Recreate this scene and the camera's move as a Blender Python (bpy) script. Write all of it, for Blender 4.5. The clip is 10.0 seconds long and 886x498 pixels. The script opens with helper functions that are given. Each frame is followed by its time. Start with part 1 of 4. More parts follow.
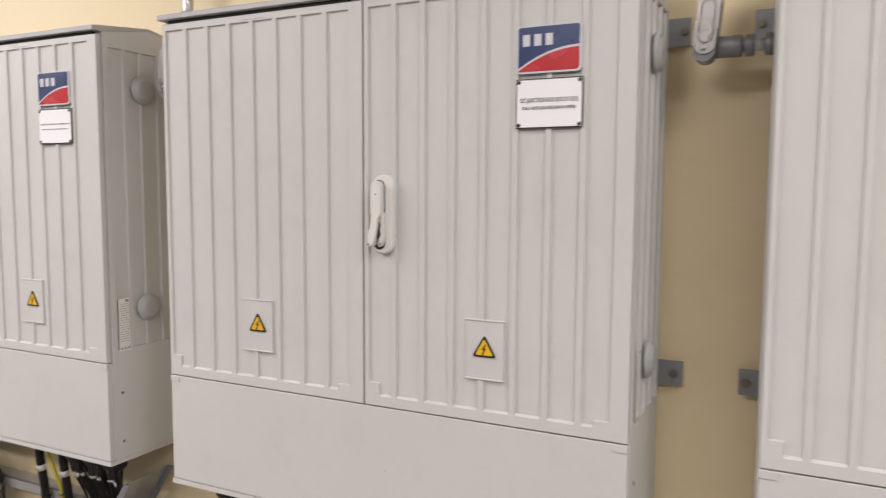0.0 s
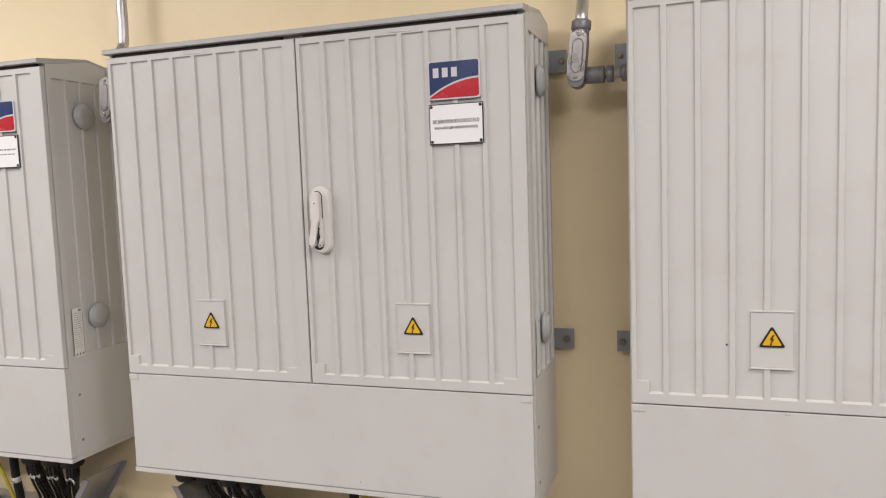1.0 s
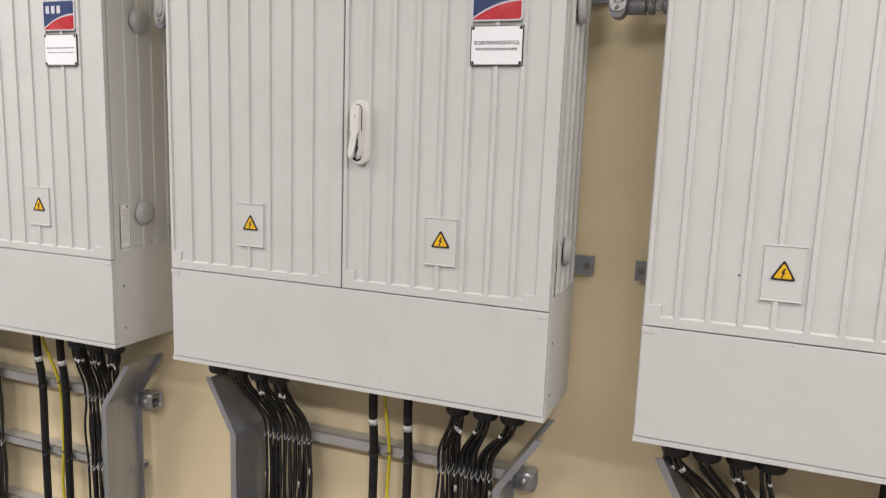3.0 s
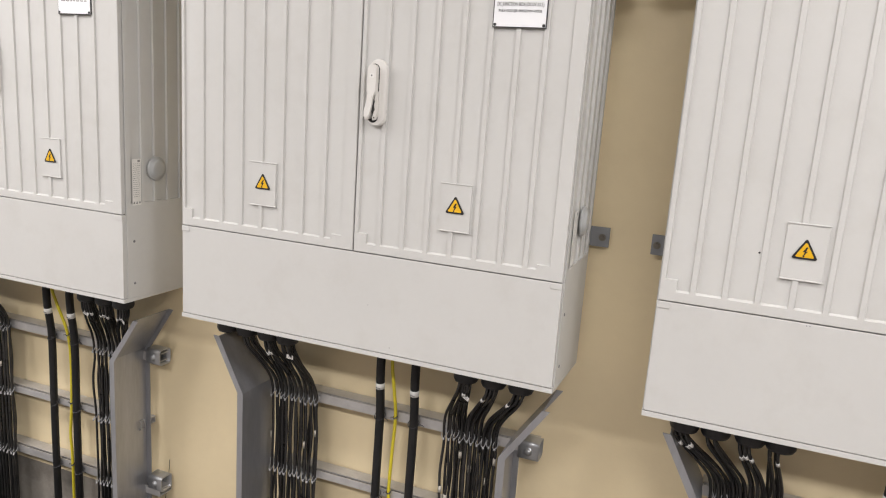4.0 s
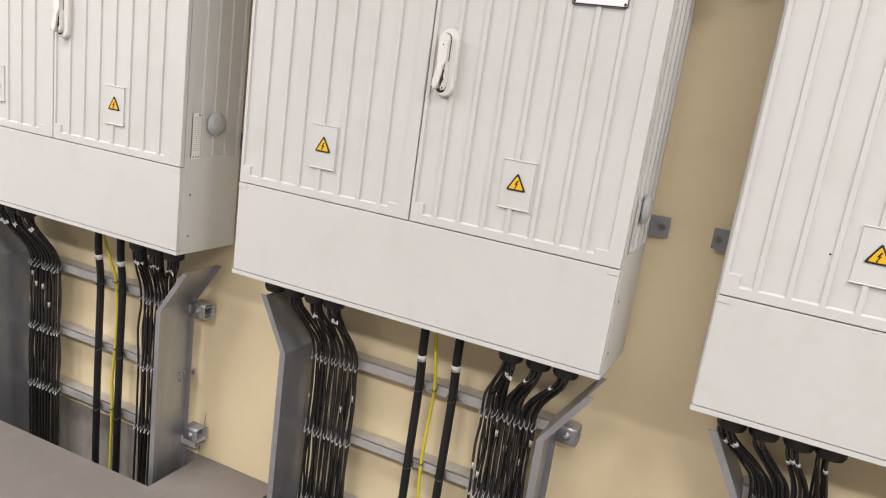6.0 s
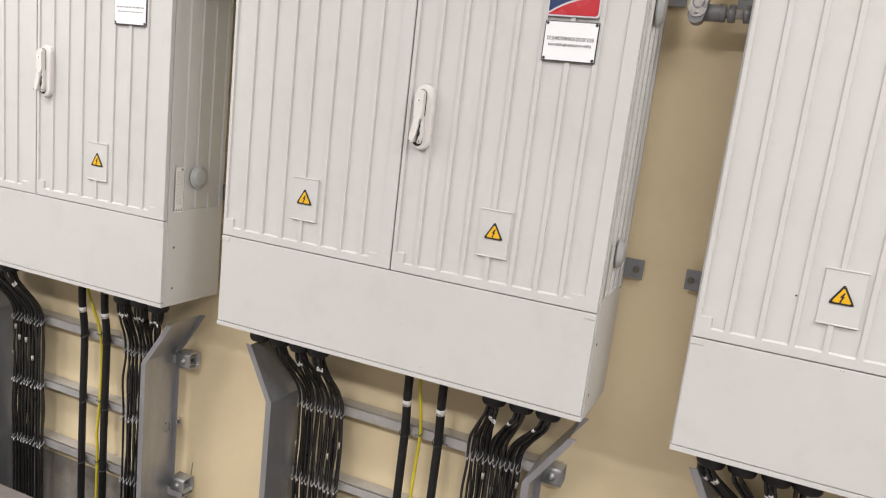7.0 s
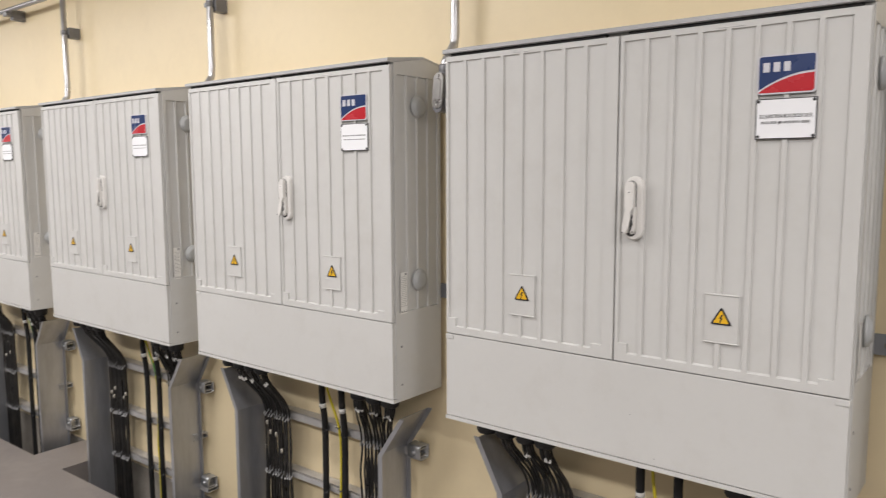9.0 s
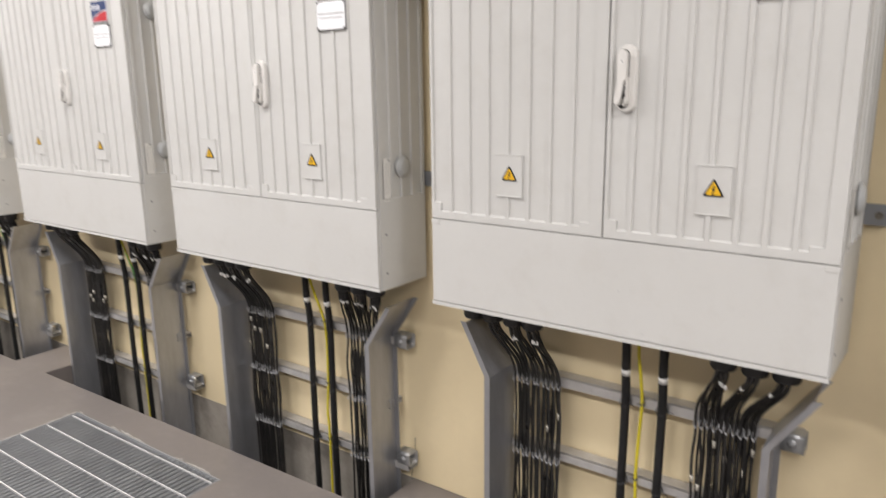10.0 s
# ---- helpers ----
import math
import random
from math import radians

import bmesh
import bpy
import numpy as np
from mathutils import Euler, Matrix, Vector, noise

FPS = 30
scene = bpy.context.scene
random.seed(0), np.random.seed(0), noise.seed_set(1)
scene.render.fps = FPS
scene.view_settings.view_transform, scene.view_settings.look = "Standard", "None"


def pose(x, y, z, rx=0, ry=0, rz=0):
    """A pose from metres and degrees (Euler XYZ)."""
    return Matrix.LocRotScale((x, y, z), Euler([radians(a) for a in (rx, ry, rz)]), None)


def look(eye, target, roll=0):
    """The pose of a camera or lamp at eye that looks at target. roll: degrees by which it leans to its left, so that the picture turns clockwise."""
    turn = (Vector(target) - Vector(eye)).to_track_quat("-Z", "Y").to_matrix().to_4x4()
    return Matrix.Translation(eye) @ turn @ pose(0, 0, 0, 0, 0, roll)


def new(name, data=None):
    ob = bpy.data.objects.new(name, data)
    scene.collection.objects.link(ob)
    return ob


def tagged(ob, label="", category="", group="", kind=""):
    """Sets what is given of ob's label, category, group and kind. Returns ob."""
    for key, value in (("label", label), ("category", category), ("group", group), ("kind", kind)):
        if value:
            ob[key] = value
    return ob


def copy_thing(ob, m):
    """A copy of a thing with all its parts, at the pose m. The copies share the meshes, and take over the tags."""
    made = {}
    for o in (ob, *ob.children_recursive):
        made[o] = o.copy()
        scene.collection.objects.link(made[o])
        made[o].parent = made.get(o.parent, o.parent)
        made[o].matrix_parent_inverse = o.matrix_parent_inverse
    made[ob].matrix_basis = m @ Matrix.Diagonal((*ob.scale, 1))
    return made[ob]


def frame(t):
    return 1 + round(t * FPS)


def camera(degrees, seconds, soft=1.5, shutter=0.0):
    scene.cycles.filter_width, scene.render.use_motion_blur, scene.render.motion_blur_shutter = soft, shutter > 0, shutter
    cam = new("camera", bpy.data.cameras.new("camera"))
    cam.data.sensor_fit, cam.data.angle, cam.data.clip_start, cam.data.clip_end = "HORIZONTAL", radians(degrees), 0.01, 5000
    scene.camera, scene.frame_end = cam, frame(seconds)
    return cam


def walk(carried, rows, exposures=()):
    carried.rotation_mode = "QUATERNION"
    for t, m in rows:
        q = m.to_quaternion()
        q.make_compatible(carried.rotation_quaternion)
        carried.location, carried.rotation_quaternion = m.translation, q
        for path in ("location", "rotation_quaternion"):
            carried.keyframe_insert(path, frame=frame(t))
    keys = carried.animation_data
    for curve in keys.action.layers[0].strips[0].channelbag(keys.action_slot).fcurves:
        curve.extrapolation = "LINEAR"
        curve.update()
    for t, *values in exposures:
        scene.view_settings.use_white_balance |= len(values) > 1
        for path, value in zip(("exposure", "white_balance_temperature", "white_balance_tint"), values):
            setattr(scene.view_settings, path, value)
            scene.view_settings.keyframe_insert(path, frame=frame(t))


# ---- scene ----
cam = camera(63.3, 10.0, soft=1.1, shutter=0.3)
PATH = [
    (0, (1.351, -1.282, 1.566), (0.496, 0.518, 1.396), 0.3),
    (0.5, (1.411, -1.415, 1.579), (0.765, 0.471, 1.421), -1.4),
    (1, (1.42, -1.563, 1.581), (0.805, 0.332, 1.408), -2.0),
    (1.5, (1.471, -1.595, 1.601), (0.848, 0.299, 1.44), 0.9),
    (2, (1.507, -1.631, 1.574), (0.838, 0.246, 1.398), 0.9),
    (2.5, (1.489, -1.653, 1.559), (0.812, 0.214, 1.325), 0.7),
    (3, (1.449, -1.645, 1.513), (0.763, 0.207, 1.199), 2.0),
    (3.2, (1.451, -1.64, 1.506), (0.758, 0.203, 1.154), 2.4),
    (4.3, (1.416, -1.626, 1.503), (0.721, 0.204, 1.093), 4.8),
    (4.5, (1.409, -1.626, 1.497), (0.712, 0.202, 1.081), 5.5),
    (5, (1.375, -1.636, 1.472), (0.642, 0.167, 1.01), 7.6),
    (5.2, (1.364, -1.64, 1.468), (0.612, 0.153, 1.0), 8.2),
    (6.3, (1.366, -1.645, 1.494), (0.6, 0.145, 1.037), 8.0),
    (6.5, (1.371, -1.631, 1.517), (0.615, 0.167, 1.076), 7.5),
    (7, (1.38, -1.673, 1.536), (0.643, 0.147, 1.158), 6.7),
    (7.5, (1.415, -1.692, 1.551), (0.632, 0.126, 1.264), 6.4),
    (8, (1.413, -1.715, 1.578), (0.553, 0.077, 1.351), 3.9),
    (8.5, (1.39, -1.729, 1.593), (0.36, -0.028, 1.377), -0.2),
    (9, (1.337, -1.753, 1.607), (0.126, -0.176, 1.391), -0.2),
    (9.5, (1.311, -1.787, 1.589), (0.021, -0.283, 1.314), -0.0),
    (10, (1.295, -1.739, 1.509), (0.157, -0.158, 1.057), -0.8),
]
walk(cam, [(t, look(eye, target, roll)) for t, eye, target, roll in PATH], [(0.0, -0.19, 6640, 12), (0.5, -0.27, 6640, 12), (1.0, -0.21, 6640, 12), (1.5, -0.24, 6580, 11), (2.0, -0.21, 6500, 10), (2.5, -0.18, 6500, 10), (3.0, -0.12, 6500, 10), (4.5, 0.15, 6500, 10), (5.0, 0.17, 6500, 10), (6.5, 0.2, 6500, 10), (7.0, 0.13, 6500, 10), (7.5, 0.08, 6500, 10), (8.0, -0.03, 6500, 10), (9.0, -0.19, 6500, 10), (9.5, -0.17, 6500, 10), (10.0, 0.05, 6500, 10)])

# ---- light ----
world = bpy.data.worlds.new("world")
scene.world = world
world.use_nodes = True
world.node_tree.nodes["Background"].inputs[0].default_value = (0.9, 0.95, 1.0, 1)
world.node_tree.nodes["Background"].inputs[1].default_value = 0.02

LAMP_TINT = (1.0, 0.965, 0.965)
PITCH = 1.335        # from one cabinet to the next along the wall
OFF = {-4: -0.075, -3: -0.055, 1: -0.020}    # small departures from the even spacing
WIDE = 1.115         # cabinet width
HANG = 0.83          # underside of the cabinets above the floor
WALL = 0.275         # face of the rear wall
DEEP = 0.25          # cabinet depth
FLARE = 0.009        # by which each side wall widens towards the back
GROUND = -0.018      # level of the painted floor
EDGE, SKEW = 0.0215, 0.0145      # front edge of the cable trench, cut slightly askew
CEIL = 2.99
X0, X1, Y0 = -11.0, 8.0, -7.5


# ---- materials ----
def tree(name):
    m = bpy.data.materials.new(name)
    m.use_nodes = True
    return m, m.node_tree.nodes, m.node_tree.links, m.node_tree.nodes["Principled BSDF"]


def surface(name, colour, rough=0.5, metal=0.0, spread=0.06, coarse=4.0, fine=90.0, bump=0.05, bump_scale=300.0, spec=0.5, dirt=None, dirt_amount=0.0, dirt_scale=3.0, stretch=(1, 1, 1), piece=0.0):
    """A painted, moulded or metal surface: broad and fine colour changes, uneven gloss, fine relief and, if asked,
    stains; on the string cables these also draw highlights.
    """
    m, n, l, b = tree(name)
    co = n.new("ShaderNodeTexCoord")
    mp = n.new("ShaderNodeMapping")
    mp.inputs["Scale"].default_value = stretch
    info = n.new("ShaderNodeObjectInfo")
    add = n.new("ShaderNodeVectorMath")
    add.operation = "ADD"
    l.new(co.outputs["Object"], add.inputs[0])
    l.new(info.outputs["Location"], add.inputs[1])
    l.new(add.outputs[0], mp.inputs[0])
    big, small = n.new("ShaderNodeTexNoise"), n.new("ShaderNodeTexNoise")
    big.inputs["Scale"].default_value, small.inputs["Scale"].default_value = coarse, fine
    big.inputs["Detail"].default_value, small.inputs["Detail"].default_value = 6, 4
    for t in (big, small):
        l.new(mp.outputs[0], t.inputs["Vector"])
    mix = n.new("ShaderNodeMath")
    mix.operation = "MULTIPLY_ADD"
    mix.inputs[1].default_value = 0.35
    l.new(small.outputs["Fac"], mix.inputs[0])
    l.new(big.outputs["Fac"], mix.inputs[2])
    ramp = n.new("ShaderNodeMapRange")
    ramp.inputs["From Min"].default_value, ramp.inputs["From Max"].default_value = 0.4, 0.95
    ramp.inputs["To Min"].default_value, ramp.inputs["To Max"].default_value = 1 - spread, 1 + spread
    l.new(mix.outputs[0], ramp.inputs["Value"])
    value = ramp.outputs[0]
    if piece:
        jit = n.new("ShaderNodeMapRange")
        jit.inputs["To Min"].default_value, jit.inputs["To Max"].default_value = 1 - piece, 1 + piece
        l.new(info.outputs["Random"], jit.inputs["Value"])
        times = n.new("ShaderNodeMath")
        times.operation = "MULTIPLY"
        l.new(value, times.inputs[0])
        l.new(jit.outputs[0], times.inputs[1])
        value = times.outputs[0]
    tint = n.new("ShaderNodeVectorMath")
    tint.operation = "SCALE"
    tint.inputs[0].default_value = colour
    l.new(value, tint.inputs["Scale"])
    out = tint.outputs[0]
    if dirt:
        spots = n.new("ShaderNodeTexNoise")
        spots.inputs["Scale"].default_value, spots.inputs["Detail"].default_value, spots.inputs["Roughness"].default_value = dirt_scale, 9, 0.68
        l.new(mp.outputs[0], spots.inputs["Vector"])
        cut = n.new("ShaderNodeMapRange")
        cut.inputs["From Min"].default_value, cut.inputs["From Max"].default_value = 0.5, 0.72
        cut.inputs["To Max"].default_value = dirt_amount
        l.new(spots.outputs["Fac"], cut.inputs["Value"])
        over = n.new("ShaderNodeMix")
        over.data_type = "RGBA"
        l.new(cut.outputs[0], over.inputs["Factor"])
        l.new(out, over.inputs["A"])
        over.inputs["B"].default_value = (*dirt, 1)
        out = over.outputs["Result"]
    l.new(out, b.inputs["Base Color"])
    gloss = n.new("ShaderNodeMapRange")
    gloss.inputs["From Min"].default_value, gloss.inputs["From Max"].default_value = 0.3, 0.7
    gloss.inputs["To Min"].default_value, gloss.inputs["To Max"].default_value = max(0.03, rough - 0.08), min(1, rough + 0.08)
    l.new(big.outputs["Fac"], gloss.inputs["Value"])
    l.new(gloss.outputs[0], b.inputs["Roughness"])
    b.inputs["Metallic"].default_value = metal
    b.inputs["Specular IOR Level"].default_value = spec
    if bump:
        grain = n.new("ShaderNodeTexNoise")
        grain.inputs["Scale"].default_value, grain.inputs["Detail"].default_value = bump_scale, 3
        l.new(mp.outputs[0], grain.inputs["Vector"])
        bp = n.new("ShaderNodeBump")
        bp.inputs["Strength"].default_value, bp.inputs["Distance"].default_value = bump, 0.002
        l.new(grain.outputs["Fac"], bp.inputs["Height"])
        l.new(bp.outputs[0], b.inputs["Normal"])
    return m


SHELL = surface("moulded light grey polyester", (0.56, 0.557, 0.538), 0.40, 0, 0.025, 3, 60, 0.06, 420, 0.45, (0.42, 0.40, 0.36), 0.22, 7)
ROOF = surface("grey moulded lid", (0.42, 0.42, 0.425), 0.34, 0, 0.04, 4, 80, 0.06, 400)
# near-black, laid where shade falls in the door gaps and round the lever
SEAM = surface("dark seam", (0.03, 0.03, 0.03), 0.8)
WHITE = surface("white handle plastic", (0.68, 0.665, 0.635), 0.30, 0, 0.02, 6, 90, 0.02)
CAP = surface("grey vent cap plastic", (0.43, 0.44, 0.44), 0.38, 0, 0.03, 9, 90, 0.03)
PAINT = surface("cream wall paint", (0.82, 0.69, 0.45), 0.42, 0, 0.03, 1.2, 30, 0.16, 110, 0.4, (0.64, 0.52, 0.33), 0.25, 2.2)
GREY_WALL = surface("pale grey wall paint", (0.55, 0.55, 0.54), 0.6, 0, 0.03, 1.2, 30, 0.12, 110)
CONCRETE = surface("bare concrete", (0.33, 0.30, 0.26), 0.85, 0, 0.2, 5, 60, 0.4, 150, 0.3, (0.10, 0.09, 0.08), 0.5, 6)
FLOOR = surface("grey floor paint", (0.197, 0.176, 0.163), 0.42, 0, 0.08, 1.6, 40, 0.12, 180, 0.4, (0.30, 0.27, 0.24), 0.35, 4)
CEILING = surface("white ceiling paint", (0.75, 0.74, 0.70), 0.8, 0, 0.03, 2, 40, 0.1, 120)
ZINC = surface("galvanised steel", (0.42, 0.43, 0.44), 0.42, 0.75, 0.16, 14, 60, 0.05, 200, 0.5, (0.24, 0.24, 0.24), 0.35, 9)
ZINC_SHEET = surface("galvanised sheet", (0.40, 0.407, 0.428), 0.36, 0.74, 0.16, 7, 45, 0.05, 160, 0.5, (0.30, 0.30, 0.30), 0.45, 5, (3, 3, 0.5))
BRACKET = surface("dull zinc bracket", (0.26, 0.27, 0.285), 0.45, 0.5, 0.1, 20, 90, 0.05)
RAIL = surface("pale zinc strut", (0.54, 0.53, 0.52), 0.42, 0.5, 0.12, 18, 70, 0.05, 200, 0.5, (0.34, 0.33, 0.31), 0.35, 14)
CHROME = surface("bright conduit steel", (0.50, 0.50, 0.51), 0.33, 0.85, 0.05, 12, 80, 0.02)
IRON = surface("grey cast fitting", (0.20, 0.20, 0.21), 0.4, 0.3, 0.1, 20, 90, 0.1, 300)
COVER = surface("cast cover plate", (0.37, 0.36, 0.35), 0.30, 0.8, 0.08, 25, 120, 0.08, 300)
BOLT = surface("zinc bolt", (0.22, 0.20, 0.175), 0.4, 0.8, 0.1, 60, 200, 0.05)
# brown patches: dust on the sheaths, and painted highlights as well
RUBBER = surface("black cable sheath", (0.017, 0.0165, 0.016), 0.34, 0, 0.2, 20, 120, 0.08, 300, 0.5, (0.085, 0.074, 0.06), 0.35, 14, piece=0.3)
GLAND = surface("black gland plastic", (0.012, 0.012, 0.013), 0.45, 0, 0.1)
EARTH = surface("yellow green earth wire", (0.62, 0.52, 0.03), 0.4, 0, 0.06, 20, 90, 0.03)
GREEN = surface("green stripe", (0.10, 0.30, 0.06), 0.4)
POWER = surface("black power cable", (0.010, 0.010, 0.0105), 0.5, 0, 0.2, 20, 120, 0.06, 300, 0.4, (0.03, 0.028, 0.025), 0.3, 12)
# near-black that stands in for the shade inside the rail slots
SLOT_SHADE = surface("dark slot shade", (0.02, 0.019, 0.018), 0.7)
TIE = surface("grey nylon tie", (0.45, 0.45, 0.46), 0.35, 0, 0.06)
DARK_TIE = surface("dark nylon tie", (0.05, 0.05, 0.055), 0.4)
MARK = surface("cream cable marker", (0.44, 0.41, 0.35), 0.55, 0, 0.08, 30, 150)
PAPER = surface("white tape", (0.75, 0.74, 0.71), 0.55, 0, 0.05, 30, 150)
WORN = surface("bright worn steel", (0.62, 0.62, 0.61), 0.4, 0.3, 0.12, 15, 80, 0.05)
MORTAR = surface("pale mortar", (0.40, 0.38, 0.35), 0.85, 0, 0.15, 20, 90, 0.3, 200)
PLATE = surface("white acrylic plate", (0.86, 0.87, 0.89), 0.18, 0, 0.01, 5, 60, 0.01)
BLACK = surface("black print", (0.02, 0.02, 0.022), 0.45, 0, 0.05)
PRINT = surface("grey fine print", (0.22, 0.22, 0.22), 0.5, 0, 0.05)
BLUE = surface("navy enamel", (0.014, 0.034, 0.12), 0.25, 0, 0.05, 9, 80, 0.02)
RED = surface("red enamel", (0.46, 0.016, 0.026), 0.25, 0, 0.05, 9, 80, 0.02)
PALE = surface("pale sign enamel", (0.56, 0.56, 0.60), 0.3, 0, 0.03)
AMBER = surface("amber warning film", (0.74, 0.43, 0.015), 0.35, 0, 0.05, 20, 90, 0.02)
GRATE = surface("grating steel", (0.36, 0.37, 0.38), 0.42, 0.4, 0.12, 12, 80, 0.06, 200)
DIFFUSER, _n, _l, _b = tree("lamp diffuser")
_b.inputs["Base Color"].default_value = (0.9, 0.9, 0.88, 1)
_b.inputs["Emission Color"].default_value = (1.0, 0.965, 0.965, 1)
_b.inputs["Emission Strength"].default_value = 3.0
HOUSING = surface("white lamp housing", (0.75, 0.75, 0.73), 0.4, 0, 0.02)


# ---- mesh helpers ----
def box(bm, x0, x1, y0, y1, z0, z1, mat=0, chamfer=0.0):
    v = [bm.verts.new(p) for p in ((x0, y0, z0), (x1, y0, z0), (x1, y1, z0), (x0, y1, z0), (x0, y0, z1), (x1, y0, z1), (x1, y1, z1), (x0, y1, z1))]
    fs = [bm.faces.new([v[i] for i in q]) for q in ((3, 2, 1, 0), (4, 5, 6, 7), (0, 1, 5, 4), (1, 2, 6, 5), (2, 3, 7, 6), (3, 0, 4, 7))]
    for f in fs:
        f.material_index = mat
    if chamfer:
        es = list({e for f in fs for e in f.edges})
        r = bmesh.ops.bevel(bm, geom=es, offset=chamfer, segments=2, affect="EDGES", profile=0.5)
        for f in r["faces"]:
            f.material_index = mat
    return v


def prism(bm, pts, axis, a, b, mat=0):
    """A polygon (pairs of numbers) pulled along an axis from a to b."""
    def place(p, d):
        return {"x": (d, p[0], p[1]), "y": (p[0], d, p[1]), "z": (p[0], p[1], d)}[axis]
    lo = [bm.verts.new(place(p, a)) for p in pts]
    hi = [bm.verts.new(place(p, b)) for p in pts]
    fs = [bm.faces.new(lo), bm.faces.new(hi[::-1])]
    for i in range(len(pts)):
        j = (i + 1) % len(pts)
        fs.append(bm.faces.new((lo[j], lo[i], hi[i], hi[j])))
    for f in fs:
        f.material_index = mat
    return fs


def turned(bm, profile, centre, axis, seg=24, mat=0):
    """A turned shape: (radius, height) pairs round an axis through centre."""
    rings = []
    for r, h in profile:
        ring = []
        for k in range(seg):
            a = 2 * math.pi * k / seg
            c, s = r * math.cos(a), r * math.sin(a)
            o = {"x": (h, c, s), "y": (c, h, s), "z": (c, s, h)}[axis]
            ring.append(bm.verts.new([centre[i] + o[i] for i in range(3)]))
        rings.append(ring)
    fs = []
    for p, q in zip(rings, rings[1:]):
        for k in range(seg):
            m = (k + 1) % seg
            fs.append(bm.faces.new((p[k], p[m], q[m], q[k])))
    fs += [bm.faces.new(rings[0][::-1]), bm.faces.new(rings[-1])]
    for f in fs:
        f.material_index, f.smooth = mat, True
    return fs


def curve_points(pts, steps=6):
    """A smooth line through the given points."""
    ps = [Vector(p) for p in pts]
    ps = [2 * ps[0] - ps[1], *ps, 2 * ps[-1] - ps[-2]]
    out = []
    for i in range(1, len(ps) - 2):
        a, b, c, d = ps[i - 1:i + 3]
        for k in range(steps):
            t = k / steps
            out.append(0.5 * (2 * b + (c - a) * t + (2 * a - 5 * b + 4 * c - d) * t * t + (3 * b - a - 3 * c + d) * t ** 3))
    return out + [ps[-2]]


def tube(bm, pts, r, seg=10, mat=0, mats=None):
    """A round tube along points."""
    ps = [Vector(p) for p in pts]
    side = None
    rings = []
    for i, p in enumerate(ps):
        d = (ps[min(i + 1, len(ps) - 1)] - ps[max(i - 1, 0)]).normalized()
        if side is None:
            side = d.orthogonal().normalized()
        side = (side - d * side.dot(d)).normalized()
        up = d.cross(side)
        rings.append([bm.verts.new(p + r * (math.cos(2 * math.pi * k / seg) * side + math.sin(2 * math.pi * k / seg) * up)) for k in range(seg)])
    for i, (a, b) in enumerate(zip(rings, rings[1:])):
        for k in range(seg):
            m = (k + 1) % seg
            f = bm.faces.new((a[k], a[m], b[m], b[k]))
            f.smooth, f.material_index = True, (mats(i, k) if mats else mat)
    for ring in (rings[0][::-1], rings[-1]):
        bm.faces.new(ring).material_index = mat


def mesh_of(name, bm, *mats):
    bmesh.ops.recalc_face_normals(bm, faces=bm.faces)
    me = bpy.data.meshes.new(name)
    bm.to_mesh(me)
    bm.free()
    for m in mats:
        me.materials.append(m)
    return me


def part(name, bm, material, parent, label="", at=None):
    mats = material if isinstance(material, (list, tuple)) else (material,)
    ob = new(name, bm if isinstance(bm, bpy.types.Mesh) else mesh_of(name, bm, *mats))
    ob.parent = parent
    if at:
        ob.location = at
    if label:
        ob["label"] = label
    return ob


def thing(name, label, category, group="", kind="", at=(0, 0, 0)):
    ob = new(name)
    ob.location = at
    return tagged(ob, label, category, group, kind)


def solid(name, bm, material, label, category, group="", kind=""):
    mats = material if isinstance(material, (list, tuple)) else (material,)
    return tagged(new(name, mesh_of(name, bm, *mats)), label, category, group, kind)


def stadium(w, h, cx, cz, seg=10):
    """Outline of an upright slot with round ends."""
    r = w / 2
    top = [(cx + r * math.cos(math.pi * k / seg), cz + h / 2 - r + r * math.sin(math.pi * k / seg)) for k in range(seg + 1)]
    low = [(cx - r * math.cos(math.pi * k / seg), cz - h / 2 + r - r * math.sin(math.pi * k / seg)) for k in range(seg + 1)]
    return top + low


def lettering(bm, text, size, x, y, z, mat, width=None):
    """Flat letters on a face that looks towards -y, centred at x, z."""
    c = bpy.data.curves.new("letters", "FONT")
    c.body, c.size, c.align_x, c.align_y, c.extrude, c.resolution_u, c.offset = text, size, "CENTER", "CENTER", 0.0002, 3, 0.0001
    ob = bpy.data.objects.new("letters", c)
    me = bpy.data.meshes.new_from_object(ob)
    xs = [v.co.x for v in me.vertices]
    k = width / (max(xs) - min(xs)) if width else 1
    me.transform(Matrix(((k, 0, 0, x), (0, 0, -1, y), (0, 1, 0, z), (0, 0, 0, 1))))
    before = len(bm.faces)
    bm.from_mesh(me)
    bm.faces.ensure_lookup_table()
    for f in bm.faces[before:]:
        f.material_index = mat
    bpy.data.objects.remove(ob)
    bpy.data.curves.remove(c)
    bpy.data.meshes.remove(me)


# ---- the room ----
TRENCHES = ((-5.30, -2.98), (-2.65, -0.305), (0.04, 2.36))   # cut-outs of the floor along the wall
GRATES = ((-2.015, -0.94), (-4.685, -3.61))
GY0, GY1 = -1.10, -0.17

